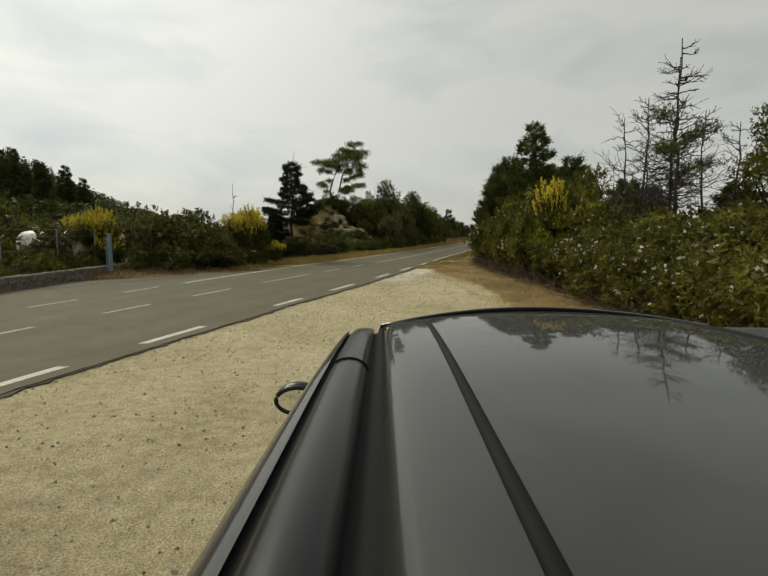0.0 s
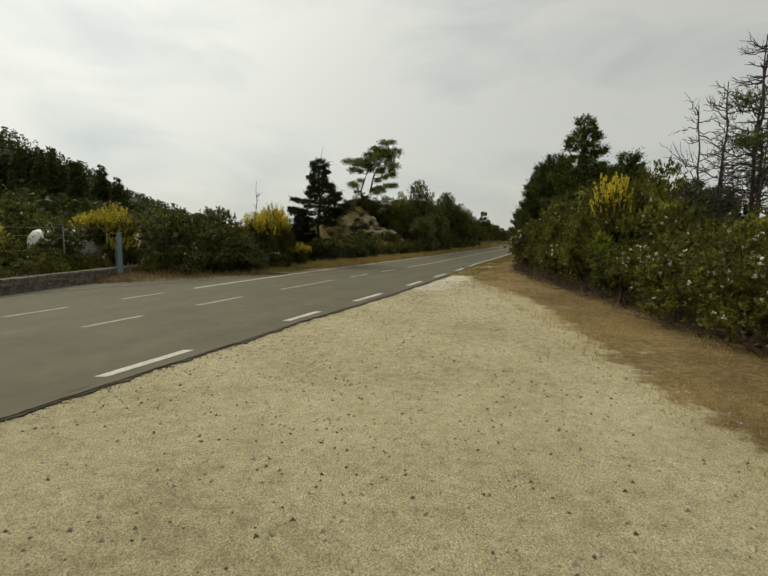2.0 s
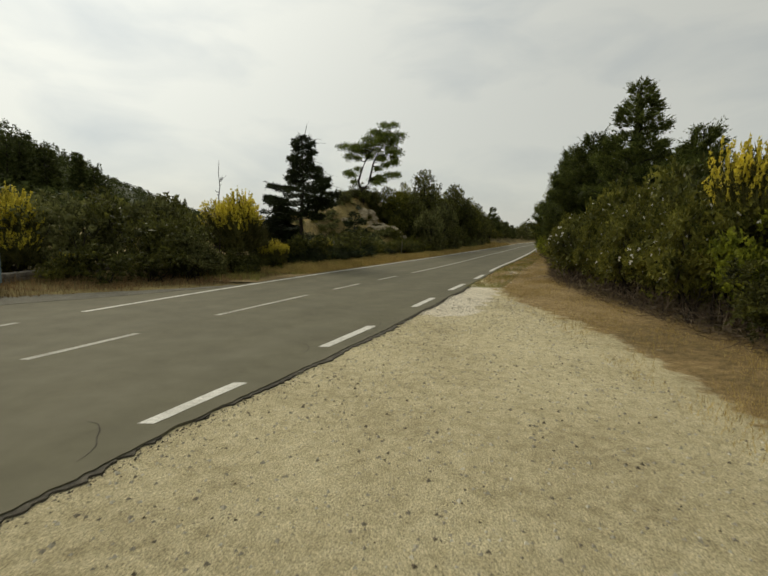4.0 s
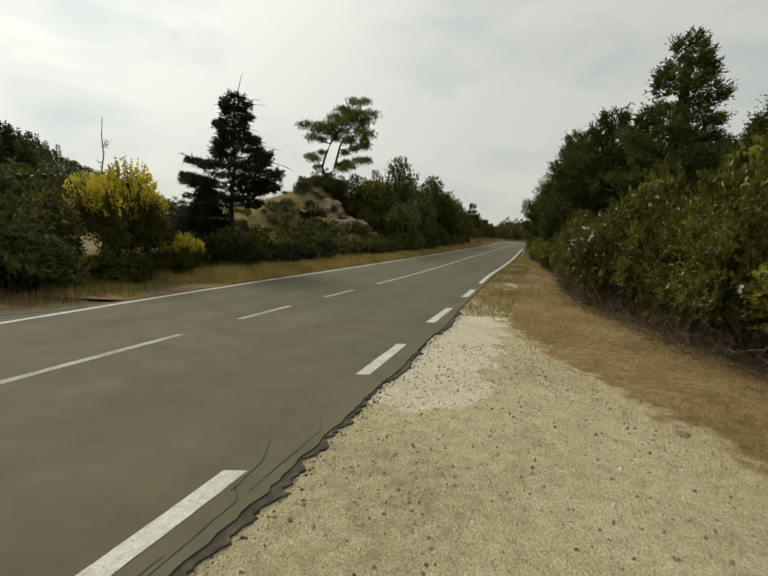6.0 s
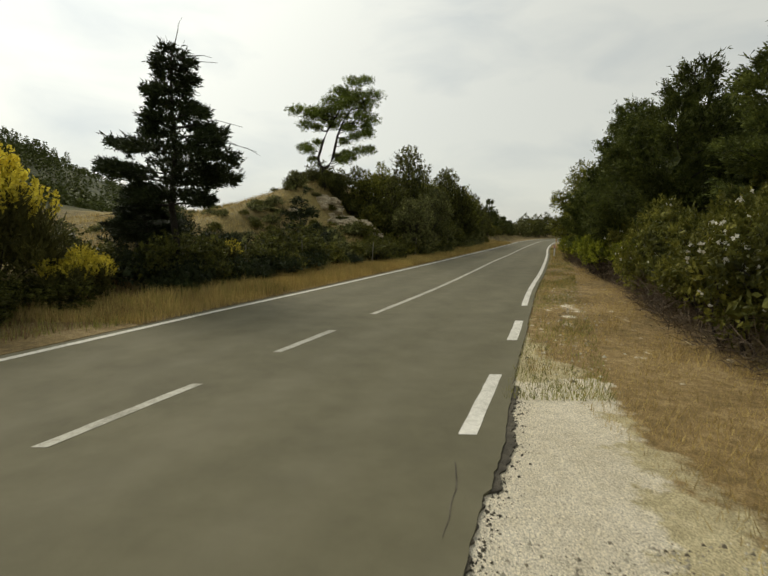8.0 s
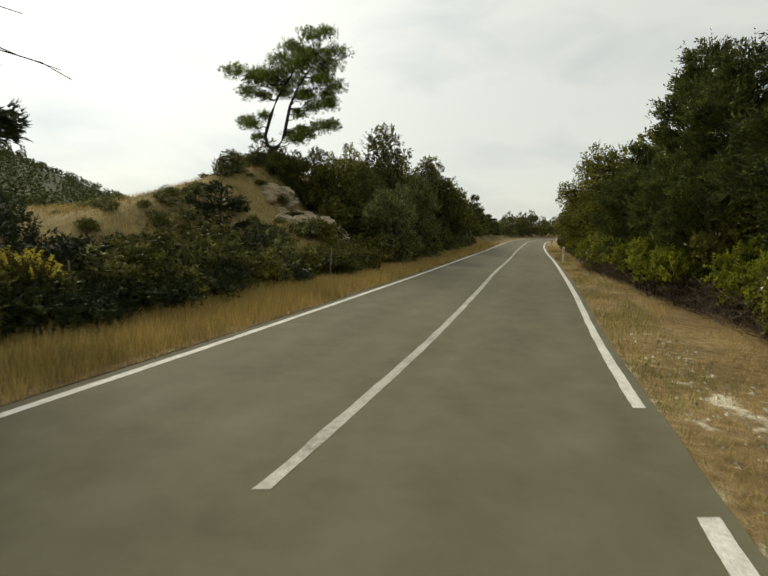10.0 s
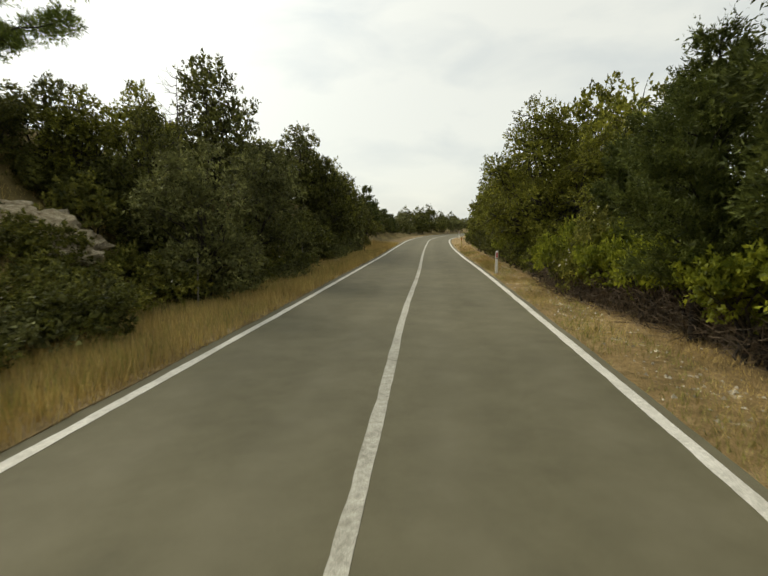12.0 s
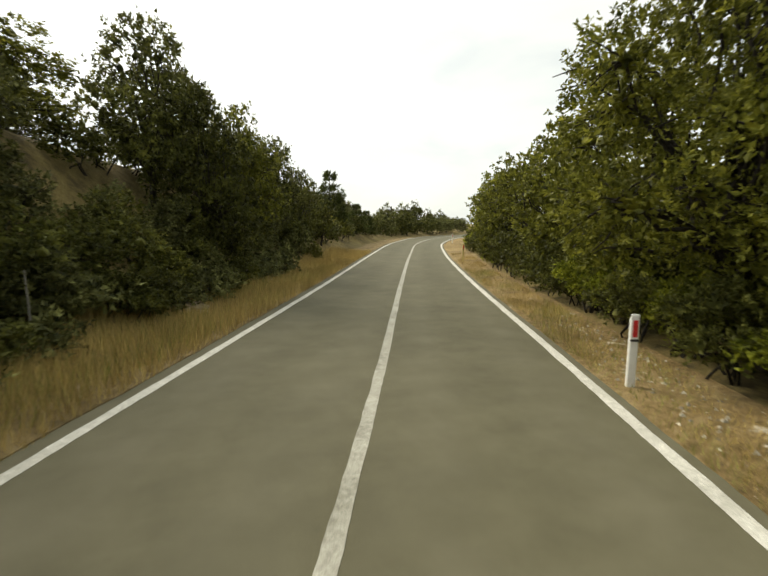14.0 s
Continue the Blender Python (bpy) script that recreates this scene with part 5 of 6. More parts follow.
    o = {
        "dark": oak("holm_oak", "dense dark holm oak on the roadside bank", LEAF_DARK, 3.6, 4.3, 0.25, 1150, (0.12, 0.066), 24, 700, leaves=9, slim=True),
        "mid": oak("holm_oak", "olive-green holm oak with a ragged top", LEAF_OAK, 3.4, 4.2, 0.3, 1100, (0.12, 0.066), 24, 600, leaves=9, twiggy=1, slim=True),
        "pale": oak("olive_tree", "pale grey-green wild olive by the verge", LEAF_OLIVE, 3.0, 3.4, 0.3, 1300, (0.11, 0.04), 18, 600, leaves=9, slim=True),
        "far": oak("holm_oak", "dark holm oak where the road bends away", LEAF_DARK, 3.6, 4.3, 0.25, 360, (0.2, 0.12), 20, 300, leaves=8, slim=True),
    }
    stand_top(o, [("pale", 4.6, 41.0, 0, 0.95, 4.0), ("dark", 4.5, 47.6, 0, 0.9, 8.0), ("mid", 2.4, 46.0, 60, 0.62, 6.7), ("pale", 5.9, 45.3, 130, 0.9, 4.9), ("dark", 4.9, 51.4, 200, 0.9, 5.7),
                  ("dark", 8.4, 56.1, 40, 1.0, 7.4), ("dark", 4.4, 57.6, 50, 1.0, 6.4), ("mid", 6.0, 53.6, 100, 0.95, 6.3), ("dark", 9.7, 55.6, 300, 0.65, 5.7), ("mid", 10.6, 59.6, 20, 0.9, 6.4), ("dark", 8.9, 59.6, 260, 0.9, 7.3),
                  ("dark", 12.0, 62.8, 170, 0.8, 5.7), ("dark", 13.6, 66.4, 220, 0.7, 4.8), ("far", 15.4, 70.4, 310, 0.7, 3.9), ("far", 11.0, 64.4, 80, 0.9, 5.4), ("mid", 3.0, 48.2, 10, 0.8, 5.7), ("dark", 0.7, 43.9, 140, 0.66, 5.9), ("mid", 1.5, 43.6, 70, 0.62, 5.8), ("dark", -2.6, 44.3, 30, 0.42, 4.9), ("dark", -0.3, 43.2, 250, 0.45, 5.3), ("dark", -1.1, 42.5, 100, 0.34, 5.35), ("dark", -1.9, 42.7, 200, 0.34, 5.3), ("dark", 3.2, 43.4, 290, 0.6, 5.3),
                  ("dark", 6.3, 50.2, 80, 0.7, 5.4), ("far", 33.6, 109.0, 0, 0.8, 5.2), ("far", 36.0, 113.0, 0, 0.9, 5.2), ("far", 38.6, 116.5, 60, 0.95, 6.0), ("far", 42.6, 120.5, 80, 0.9, 4.8), ("far", 34.0, 117.0, 0, 0.95, 5.6), ("far", 46.6, 125.0, 0, 0.9, 4.8)], "bank oaks")
    bare = dead_tree("bare_bush", "bare grey twiggy bush among the oaks", 3.8, 26, 0.0, 1.3)
    stand(bare, 3.5, 46.9, 0, 1.15, 1.1)
    again(bare, 4.6, 49.3, 120, 0.9, 1.0)
    again(bare, 9.2, 56.4, 200, 0.7, 0.75)


def far_woods():
    """Pines and scrub on the distant hill: too many and too far to count."""
    r = np.random.default_rng(12)
    feet, ways, size = [], [], []
    n = 0
    while n < 2700:
        x, y = r.uniform(-260, -24), r.uniform(24, 300)
        z = float(ground_z(x, y))
        if z < 0.7 or x > -16 - 0.3 * y:
            continue
        n += 1
        low = x > -20 - 0.5 * y                                    # only scrub on the near flank
        tall = r.uniform() < 0.45 and z > 4 and not low                        # pointed conifers among low rounded crowns
        h = r.uniform(5.0, 9.0) if tall else r.uniform(2.5, 4.5) * (0.7 if low else 0.9)
        m = 90 if tall else 45
        f = r.uniform(0.0, 1.0, m)
        a = r.uniform(0, 6.3, m)
        wide = h * 0.21 * (1 - f) ** 0.9 if tall else h * 0.55 * np.sqrt(1 - 0.9 * f**2)
        rad = wide * r.uniform(0.5, 1.0, m)
        feet.append(np.stack([x + np.cos(a) * rad, y + np.sin(a) * rad, z + f * h], 1))
        ways.append(unit(np.stack([np.cos(a), np.sin(a), np.full(m, 0.35)], 1)))
        size.append(np.full(m, h * (0.11 if tall else 0.3)))
    p, d, s = np.concatenate(feet), np.concatenate(ways), np.concatenate(size)
    v, f = leaf_cards(p, d, s * 1.2, s * 0.7, slim=True)
    tagged(put("hillside_woods", mesh_of("hillside_woods", v, f), FOREST), "dark pine wood covering the distant hill", "woods", kind="stuff")
    scrub = np.stack([r.uniform(-130, -18, 1500), r.uniform(20, 130, 1500)], 1)
    keep = scrub[:, 0] < -17 - 0.3 * scrub[:, 1]
    scrub = scrub[keep]
    q = np.repeat(scrub, 34, 0) + r.normal(size=(34 * len(scrub), 2)) * 0.9
    z = np.repeat(ground_z(scrub[:, 0], scrub[:, 1]), 34) + r.uniform(0.1, 2.4, len(q)) 
    v, f = leaf_cards(np.stack([q[:, 0], q[:, 1], z], 1), unit(r.normal(size=(len(q), 3)) + (0, 0, 0.4)), 0.8, 0.5, slim=True)
    tagged(put("valley_scrub", mesh_of("valley_scrub", v, f), FOREST), "grey-green scrub in the fields beyond the road", "scrub", kind="stuff")
    # single pines that stand out along the near crest
    pine = {"a": conifer("hill_pine", "dark pointed pine on the wooded hillside", FOREST, 6.4, 1.5, 0.6, 15, 0.0, 0.3, round_top=0.8, spray=(5, 0.42, 0.15), full=0.6, flat=0.5),
            "b": conifer("hill_pine", "slim dark pine on the wooded hillside", FOREST, 7.2, 1.2, 0.5, 16, 0.01, 0.3, round_top=0.7, spray=(5, 0.42, 0.15), full=0.6, flat=0.5)}
    q, rows = random.Random(17), []
    for i in range(46):
        x = -36.0 - 30 * q.uniform(0, 1) ** 0.8
        rows.append((q.choice("ab"), x, 61 + q.uniform(-5, 9) - 0.25 * (x + 40), q.uniform(0, 360), q.uniform(0.75, 1.1), q.uniform(0.85, 1.1)))
    spread(pine, rows, "pines on the near hill")
    cyp = conifer("lone_cypress", "slim dark cypress on the far slope", NEEDLE, 7.0, 0.9, 0.2, 16, 0.0, 0.2)
    stand(cyp, -36.0, 65.0, 0, 0.85, 0.85)


def grass(name, label, mat, n, left, right, y0, y1, h0, h1, width, bias=1.0, lean=0.35, seed=1, patchy=0.0):
    """Loose standing blades between two curves."""
    r = np.random.default_rng(seed)
    y = y0 + (y1 - y0) * r.uniform(0, 1, n) ** bias
    l, q = left(y), right(y)
    x = l + (q - l) * r.uniform(0, 1, n)
    if patchy:
        keep = wobble(x * 1.6, y * 1.6, seed) > r.uniform(-1, 1, n) * (1 - patchy) + patchy * 0.1
        x, y = x[keep], y[keep]
    n = len(x)
    z = np.maximum(ground_z(x, y), -0.01)
    h = r.uniform(h0, h1, n) * (0.75 + 0.35 * wobble(x * 0.9, y * 0.9, 3.0))
    a = r.uniform(0, 6.3, n)
    tip = np.stack([x + np.cos(a) * h * lean * r.uniform(0.2, 1, n), y + np.sin(a) * h * lean * r.uniform(0.2, 1, n), z + h], 1)
    b = r.uniform(0, 6.3, n)
    w = width * r.uniform(0.6, 1.3, n) / 2
    s = np.stack([np.cos(b) * w, np.sin(b) * w, 0 * w], 1)
    p = np.stack([x, y, z - 0.01], 1)
    v = np.stack([p - s * 0.8, p + s * 0.8, tip], 1).reshape(-1, 3)
    tagged(put(name, mesh_of(name, v, np.arange(3 * n).reshape(n, 3)), mat), label, "grass", kind="stuff")


def make_grass():
    # straw stands in tufts: many thin blades
    grass("dry_grass", "tall straw-coloured grass along the road edge", STRAW, 78000, lambda y: LEFT(y) - 2.6, lambda y: LEFT(y) - 0.24, 20, 72, 0.16, 0.5, 0.013, 1.2, 0.4, 1)
    grass("green_grass", "green and yellow grass tufts on the bank", GREEN_GRASS, 52000, lambda y: LEFT(y) - 3.2, lambda y: LEFT(y) - 0.45, 17, 62, 0.14, 0.46, 0.015, 1.2, 0.5, 2, 0.35)
    grass("bank_grass", "straw-coloured grass on the open knoll", STRAW, 60000, lambda y: LEFT(y) - 22, lambda y: LEFT(y) - 3.5, 27, 52, 0.12, 0.34, 0.022, 1.0, 0.5, 3, 0.1)
    grass("verge_grass", "short dry grass on the verge", STRAW, 42000, lambda y: RIGHT(y) + 0.35, lambda y: BUSH_R(y) + 0.6, 17.5, 70, 0.04, 0.18, 0.009, 1.2, 0.8, 4, 0.5)
    grass("verge_grass", "short dry grass below the thicket", STRAW, 36000, lambda y: BUSH_R(y) - 2.4, lambda y: BUSH_R(y) + 0.8, -10, 19.0, 0.03, 0.16, 0.008, 1.0, 0.8, 5, 0.5)
    grass("verge_weeds", "green weeds on the verge", GREEN_GRASS, 26000, lambda y: RIGHT(y) + 0.22, lambda y: RIGHT(y) + 1.5, 16.5, 60, 0.04, 0.17, 0.011, 1.2, 0.7, 6, 0.45)
    grass("shoulder_grass", "rusty dry grass in front of the wall", RUST_GRASS, 34000, lambda y: BUSH_L(y) - 1.2, lambda y: LEFT(y) - 0.9 - 5.0 * (1 - sstep(8.0, 16.0, y)), 4, 24, 0.1, 0.4, 0.018, 1.0, 0.4, 7, 0.2)


def make_brushwood():
    """Dead twigs tangled under the thicket's edge."""
    r = np.random.default_rng(31)
    for name, n, y0, y1, h in (("brushwood", 16000, 21.0, 42.5, 0.75), ("brushwood", 9000, -6.0, 21.0, 0.45)):
        y = r.uniform(y0, y1, n)
        x = BUSH_R(y) + 0.25 + 1.2 * r.uniform(0, 1, n)
        z = ground_z(x, y) + h * r.uniform(0, 1, n) ** 1.4
        d = unit(r.normal(size=(n, 3)) * (0.8, 0.8, 0.45) + (0, 0, 0.35))
        L = r.uniform(0.2, 0.65, n)
        v, f = leaf_cards(np.stack([x, y, z], 1), d, L, 0.013, 0.06)
        tagged(put(name, mesh_of(name, v, f), TWIG), "tangle of dry brown twigs under the thicket", "brushwood", kind="stuff")


def chips(name, label, category, mat, x, y, size, z, r):
    """Loose three-sided chips lying about."""
    n = len(x)
    d = np.array([(1, 0, 0), (-0.5, 0.87, 0), (-0.5, -0.87, 0), (0, 0, 1.0)], float)
    k = d[None] * size[:, None, None] * r.uniform(0.6, 1.3, (n, 4, 1))
    a = r.uniform(0, 6.3, n)
    rx, ry = np.cos(a)[:, None] * k[..., 0] - np.sin(a)[:, None] * k[..., 1], np.sin(a)[:, None] * k[..., 0] + np.cos(a)[:, None] * k[..., 1]
    v = np.stack([x[:, None] + rx, y[:, None] + ry, k[..., 2] * 0.8 + z], -1).reshape(-1, 3)
    f = (np.arange(n)[:, None, None] * 4 + np.array([(0, 1, 3), (1, 2, 3), (2, 0, 3)])[None]).reshape(-1, 3)
    tagged(put(name, mesh_of(name, v, f), mat), label, category, kind="stuff")


def make_stones():
    """Loose gravel lying on the lay-by, and crumbs along the broken road edge."""
    r = np.random.default_rng(5)
    n = 26000
    y = -11 + 25 * r.uniform(0, 1, n) ** 1.15
    lo = RIGHT(y) + 0.4
    x = lo + (4.7 - lo) * r.uniform(0, 1, n)
    chips("loose_gravel", "loose pale limestone chippings on the lay-by", "gravel", STONES, x, y, 0.006 + 0.022 * r.uniform(0, 1, n) ** 3, -0.032, r)
    n = 7000
    y = r.uniform(-11, 16.5, n)
    x = RIGHT(y) + 0.36 + np.abs(r.normal(size=n)) * (0.09 + 0.06 * wobble(y * 1.3, y * 0.4, 2.0))
    chips("asphalt_crumbs", "dark asphalt crumbs along the broken road edge", "rubble", EDGE_DARK, x, y, 0.005 + 0.017 * r.uniform(0, 1, n) ** 3, -0.032, r)
    n = 2600
    y = r.uniform(16.5, 50, n)
    x = RIGHT(y) + 1.05 + r.normal(size=n) * 0.35
    chips("verge_stones", "small white stones strewn along the verge", "gravel", STONES, x, y, 0.01 + 0.04 * r.uniform(0, 1, n) ** 3, -0.034, r)


def boulder(name, label, x, y, sx, sy, sz, turn=0.0, seed=0, tip=0.0, lift=0.0, mat=None):
    bm = bmesh.new()
    bmesh.ops.create_icosphere(bm, subdivisions=3, radius=1.0)
    for v in bm.verts:
        c = v.co.copy()
        k = 1 + 0.35 * noise.noise(c * 1.4 + Vector((seed * 7.1, 0, 0))) + 0.18 * noise.noise(c * 3.7 + Vector((0, seed * 3.3, 0)))
        q = noise.cell(c * 2.6 + Vector((seed, 0, 0))) * 0.16 + 0.1 * noise.noise(c * 8.0)
        v.co = c * (k + q)
    ob = part(name, bm, mat or ROCK)
    z = float(ground_z(x, y))
    ob.matrix_basis = pose(x, y, z + lift, tip, 0, turn) @ Matrix.Diagonal((sx, sy, sz, 1))
    return tagged(ob, label, "rock", "rocks on the bank")


def make_rocks():
    r = random.Random(21)
    for i in range(34):                                 # broken ledges down the eroded face
        f, g = r.uniform(0, 1), r.uniform(-1, 1)
        k = r.uniform(0.16, 0.46)
        boulder("rock_outcrop", "pale broken limestone ledge in the eroded bank", -1.1 + 3.0 * f + 0.3 * g, 41.9 - 1.1 * f + 0.75 * g, k * 1.6, k * 0.8, k * 0.75,
                r.uniform(-40, 10), 40 + i, r.uniform(10, 45), -0.05)
    boulder("boulder", "grey boulder lying in dry grass", -0.9, 36.0, 0.35, 0.3, 0.22, 10, 3)
    boulder("boulder", "grey boulder half sunk in the bank", -2.4, 38.4, 0.4, 0.3, 0.22, 70, 4)
    boulder("boulder", "pale boulder among the bushes", 0.3, 34.2, 0.4, 0.3, 0.25, 30, 5)
    boulder("white_stone", "small white stone lying in the grass", 1.23, 33.5, 0.16, 0.14, 0.2, 30, 6, 0, 0.2, CHALK)
    for i, (x, y, s) in enumerate(((-0.4, 40.2, 0.4), (1.2, 40.8, 0.35), (-1.6, 35.0, 0.25), (7.0, 47.6, 0.4), (9.6, 52.4, 0.35))):
        boulder("boulder", "weathered grey limestone boulder on the bank", x, y, s, s * 0.8, s * 0.7, 40 * i, 7 + i)
    for i, (x, y, s) in enumerate(((5.0, 3.4, 0.12), (5.6, 8.0, 0.1), (4.9, 10.4, 0.13), (9.7, 27.2, 0.14), (9.4, 25.6, 0.1), (14.3, 43.3, 0.12), (5.4, 6.0, 0.08))):
        boulder("verge_stone", "pale stone lying on the verge", x, y, s, s * 0.8, s * 0.5, 50 * i, 20 + i, 0, 0.0)


# ---------- built things by the road ----------
WALL_STONE = earth_mat("wall_stone", ((0.1, 0.085, 0.065), (0.17, 0.15, 0.12), (0.24, 0.21, 0.17)), (2.0, 9.0, 60.0), 0.8, 0.92, 0.02)
GALV = plain("galvanised_steel", (0.24, 0.26, 0.26), 0.5, 0.7, 0, 0.2, 25)
POST_BLUE = plain("blue_grey_paint", (0.16, 0.22, 0.24), 0.55, 0, 0, 0.2, 14)
WHITE_PL = plain("white_plastic", (0.72, 0.71, 0.66), 0.45, 0, 0, 0.12, 9)
RUST_GRASS = island_mat("rusty_grass", (0.1, 0.065, 0.03), (0.36, 0.23, 0.1), 0.85)
TWIG = island_mat("dry_twigs", (0.05, 0.037, 0.025), (0.2, 0.15, 0.1))
YELLOWED = plain("yellowed_plastic", (0.68, 0.56, 0.24), 0.5, 0, 0, 0.12, 9)
RED_REF = plain("red_reflector", (0.5, 0.03, 0.03), 0.25, 0, 0.5, 0.1, 60)
STAKE = plain("weathered_stake", (0.2, 0.185, 0.15), 0.8, 0, 0, 0.25, 20, 0.3)
BLACK_PL = plain("black_band", (0.02, 0.02, 0.02), 0.5, 0, 0, 0.1, 20)


def box(bm, cx, cy, cz, sx, sy, sz, bevel=0.0):
    g = bmesh.ops.create_cube(bm, size=1.0, matrix=Matrix.Translation((cx, cy, cz)) @ Matrix.Diagonal((sx, sy, sz, 1)))
    if bevel:
        es = list({e for v in g["verts"] for e in v.link_edges})
        bmesh.ops.bevel(bm, geom=es, offset=bevel, segments=2, profile=0.6, affect="EDGES")


def make_wall():
    """Low dry-stone wall: capped courses of separate stones."""
    core = strip("garden_wall", lambda y: -10.9 + 0.10 * (y - 4), lambda y: -10.55 + 0.10 * (y - 4), 2, 18.4, 0.36, WALL_STONE, 0.4, 1, 0.45)
    tagged(core, "low weathered stone wall with grass at its foot", "wall", kind="structure")
    r = random.Random(3)
    blocks = []
    for i in range(5):
        bm = bmesh.new()
        box(bm, 0, 0, 0, 0.34 + 0.04 * i, 0.42 - 0.02 * i, 0.115, 0.02)
        for v in bm.verts:
            v.co += Vector((r.uniform(-1, 1), r.uniform(-1, 1), r.uniform(-1, 1))) * 0.008
        me = bpy.data.meshes.new("stone")
        bm.to_mesh(me)
        bm.free()
        me.materials.append(WALL_STONE)
        blocks.append(me)
    for row in range(4):
        y = 2.1 + 0.12 * row
        while y < 18.3:
            me = r.choice(blocks)
            ob = new("stone", me)
            ob.parent = core
            ob.matrix_basis = pose(-10.72 + 0.10 * (y - 4) + r.uniform(-0.012, 0.012), y, 0.02 + 0.125 * row, 0, r.uniform(-2, 2), -6 + r.uniform(-4, 4))
            y += 0.43 + r.uniform(0, 0.04)


def make_fence():
    f = empty("wire_fence")
    f.matrix_basis = pose(-10.9, 11, 0.35)
    for i, y in enumerate((-6.0, -3.4, -1.6, 1.2, 3.6, 6.2)):
        bm = bmesh.new()
        bmesh.ops.create_cone(bm, cap_ends=True, segments=10, radius1=0.024, radius2=0.024, depth=1.75, matrix=Matrix.Translation((0.1 * y - 0.25, y, 0.8)))
        part("fence_post", bm, GALV, f)
    for z in (0.35, 0.85, 1.35, 1.62):
        v, q = tube(np.array([(0.1 * y - 0.25, y, z + 0.01 * math.sin(3 * y)) for y in np.linspace(-6.2, 6.4, 14)]), np.full(14, 0.004), 4)
        put("wire", mesh_of("wire", v, q), GALV, f)
    tagged(f, "thin galvanised wire fence standing on the wall", "fence")
    p = empty("gate_post")
    bm = bmesh.new()
    box(bm, 0, 0, 0.72, 0.15, 0.13, 1.5, 0.012)
    part("post", bm, POST_BLUE, p)
    bm = bmesh.new()
    box(bm, 0, 0, 1.49, 0.19, 0.17, 0.035, 0.01)
    part("cap", bm, POST_BLUE, p)
    bm = bmesh.new()
    box(bm, -0.14, 0.0, 0.55, 0.03, 0.03, 1.1, 0.004)
    part("brace", bm, POST_BLUE, p)
    p.matrix_basis = pose(-9.3, 12.8, 0.3, 0, 0, 8)
    tagged(p, "blue-grey painted steel gate post at the wall", "post")


def make_tank():
    """A white rounded tank lying behind the shrubs."""
    t = empty("storage_tank")
    bm = bmesh.new()
    prof = [(-2.2, 0.0), (-2.17, 0.3), (-2.05, 0.55), (-1.85, 0.7), (-1.5, 0.75), (1.5, 0.75), (1.85, 0.7), (2.05, 0.55), (2.17, 0.3), (2.2, 0.0)]
    v, f = tube(np.array([(x, 0, 0) for x, _ in prof]), np.array([max(r, 0.001) for _, r in prof]), 28)
    put("shell", mesh_of("shell", v, f), WHITE_PL, t, smooth=True)
    for x in (-1.2, 1.2):
        bm2 = bmesh.new()
        box(bm2, x, 0, -1.05, 0.25, 1.1, 0.95, 0.02)
        part("cradle", bm2, WALL_STONE, t)
    bm.free()
    t.matrix_basis = pose(-13.2, 15.8, 1.25, 0, 0, 12) @ Matrix.Diagonal((0.68, 0.9, 0.9, 1))
    tagged(t, "white rounded storage tank half hidden behind shrubs", "tank")


def delineator(x, y, mat, red=True, label="", h=0.95, turn=-20):
    d = empty("delineator_post")
    bm = bmesh.new()
    box(bm, 0, 0, h / 2 - 0.05, 0.1, 0.065, h + 0.1, 0.018)
    for v in bm.verts:
        if v.co.z > h - 0.06 and v.co.y > 0:
            v.co.z -= 0.05
    part("post", bm, mat, d)
    bm = bmesh.new()
    box(bm, 0, -0.04, h - 0.17, 0.055, 0.008, 0.2, 0.003)
    part("reflector", bm, RED_REF if red else YELLOWED, d, "red reflector" if red else "pale yellow reflector")
    bm = bmesh.new()
    box(bm, 0, -0.041, h - 0.31, 0.10, 0.006, 0.03, 0.002)
    part("band", bm, BLACK_PL, d)
    d.matrix_basis = pose(x, y, float(ground_z(x, y)) - 0.02, 0, 0, turn)
    tagged(d, label, "road marker", "delineator posts")


def make_markers():
    delineator(14.93, 46.1, WHITE_PL, True, "white plastic roadside delineator with a red reflector")
    delineator(21.8, 64.6, YELLOWED, True, "yellowed plastic roadside delineator")
    delineator(31.6, 87.0, WHITE_PL, True, "white plastic roadside delineator with a red reflector")
    delineator(11.5, 57.0, WHITE_PL, False, "short white marker post in the grass", 0.42)
    for x, y, h, lean in ((4.5, 40.2, 1.35, 4), (5.6, 43.8, 1.25, -3), (6.6, 46.4, 1.3, 3), (2.0, 34.6, 1.2, 5), (7.8, 49.2, 1.2, -4), (-1.9, 26.6, 1.2, 3), (-0.6, 30.0, 1.2, -4)):
        bm = bmesh.new()
        bmesh.ops.create_cone(bm, cap_ends=True, segments=8, radius1=0.019, radius2=0.014, depth=h, matrix=Matrix.Translation((0, 0, h / 2 - 0.1)))
        for v in bm.verts:
            v.co.x += 0.02 * math.sin(v.co.z * 4)
        ob = part("fence_stake", bm, STAKE)
        ob.matrix_basis = pose(x, y, float(ground_z(x, y)), lean, lean * 0.7, 0)
        tagged(ob, "thin weathered grey wooden fence stake", "stake", "fence stakes")


right_side()
left_side()
far_woods()
make_rocks()
make_wall()
make_fence()
make_tank()
make_markers()
make_grass()
make_brushwood()
make_stones()


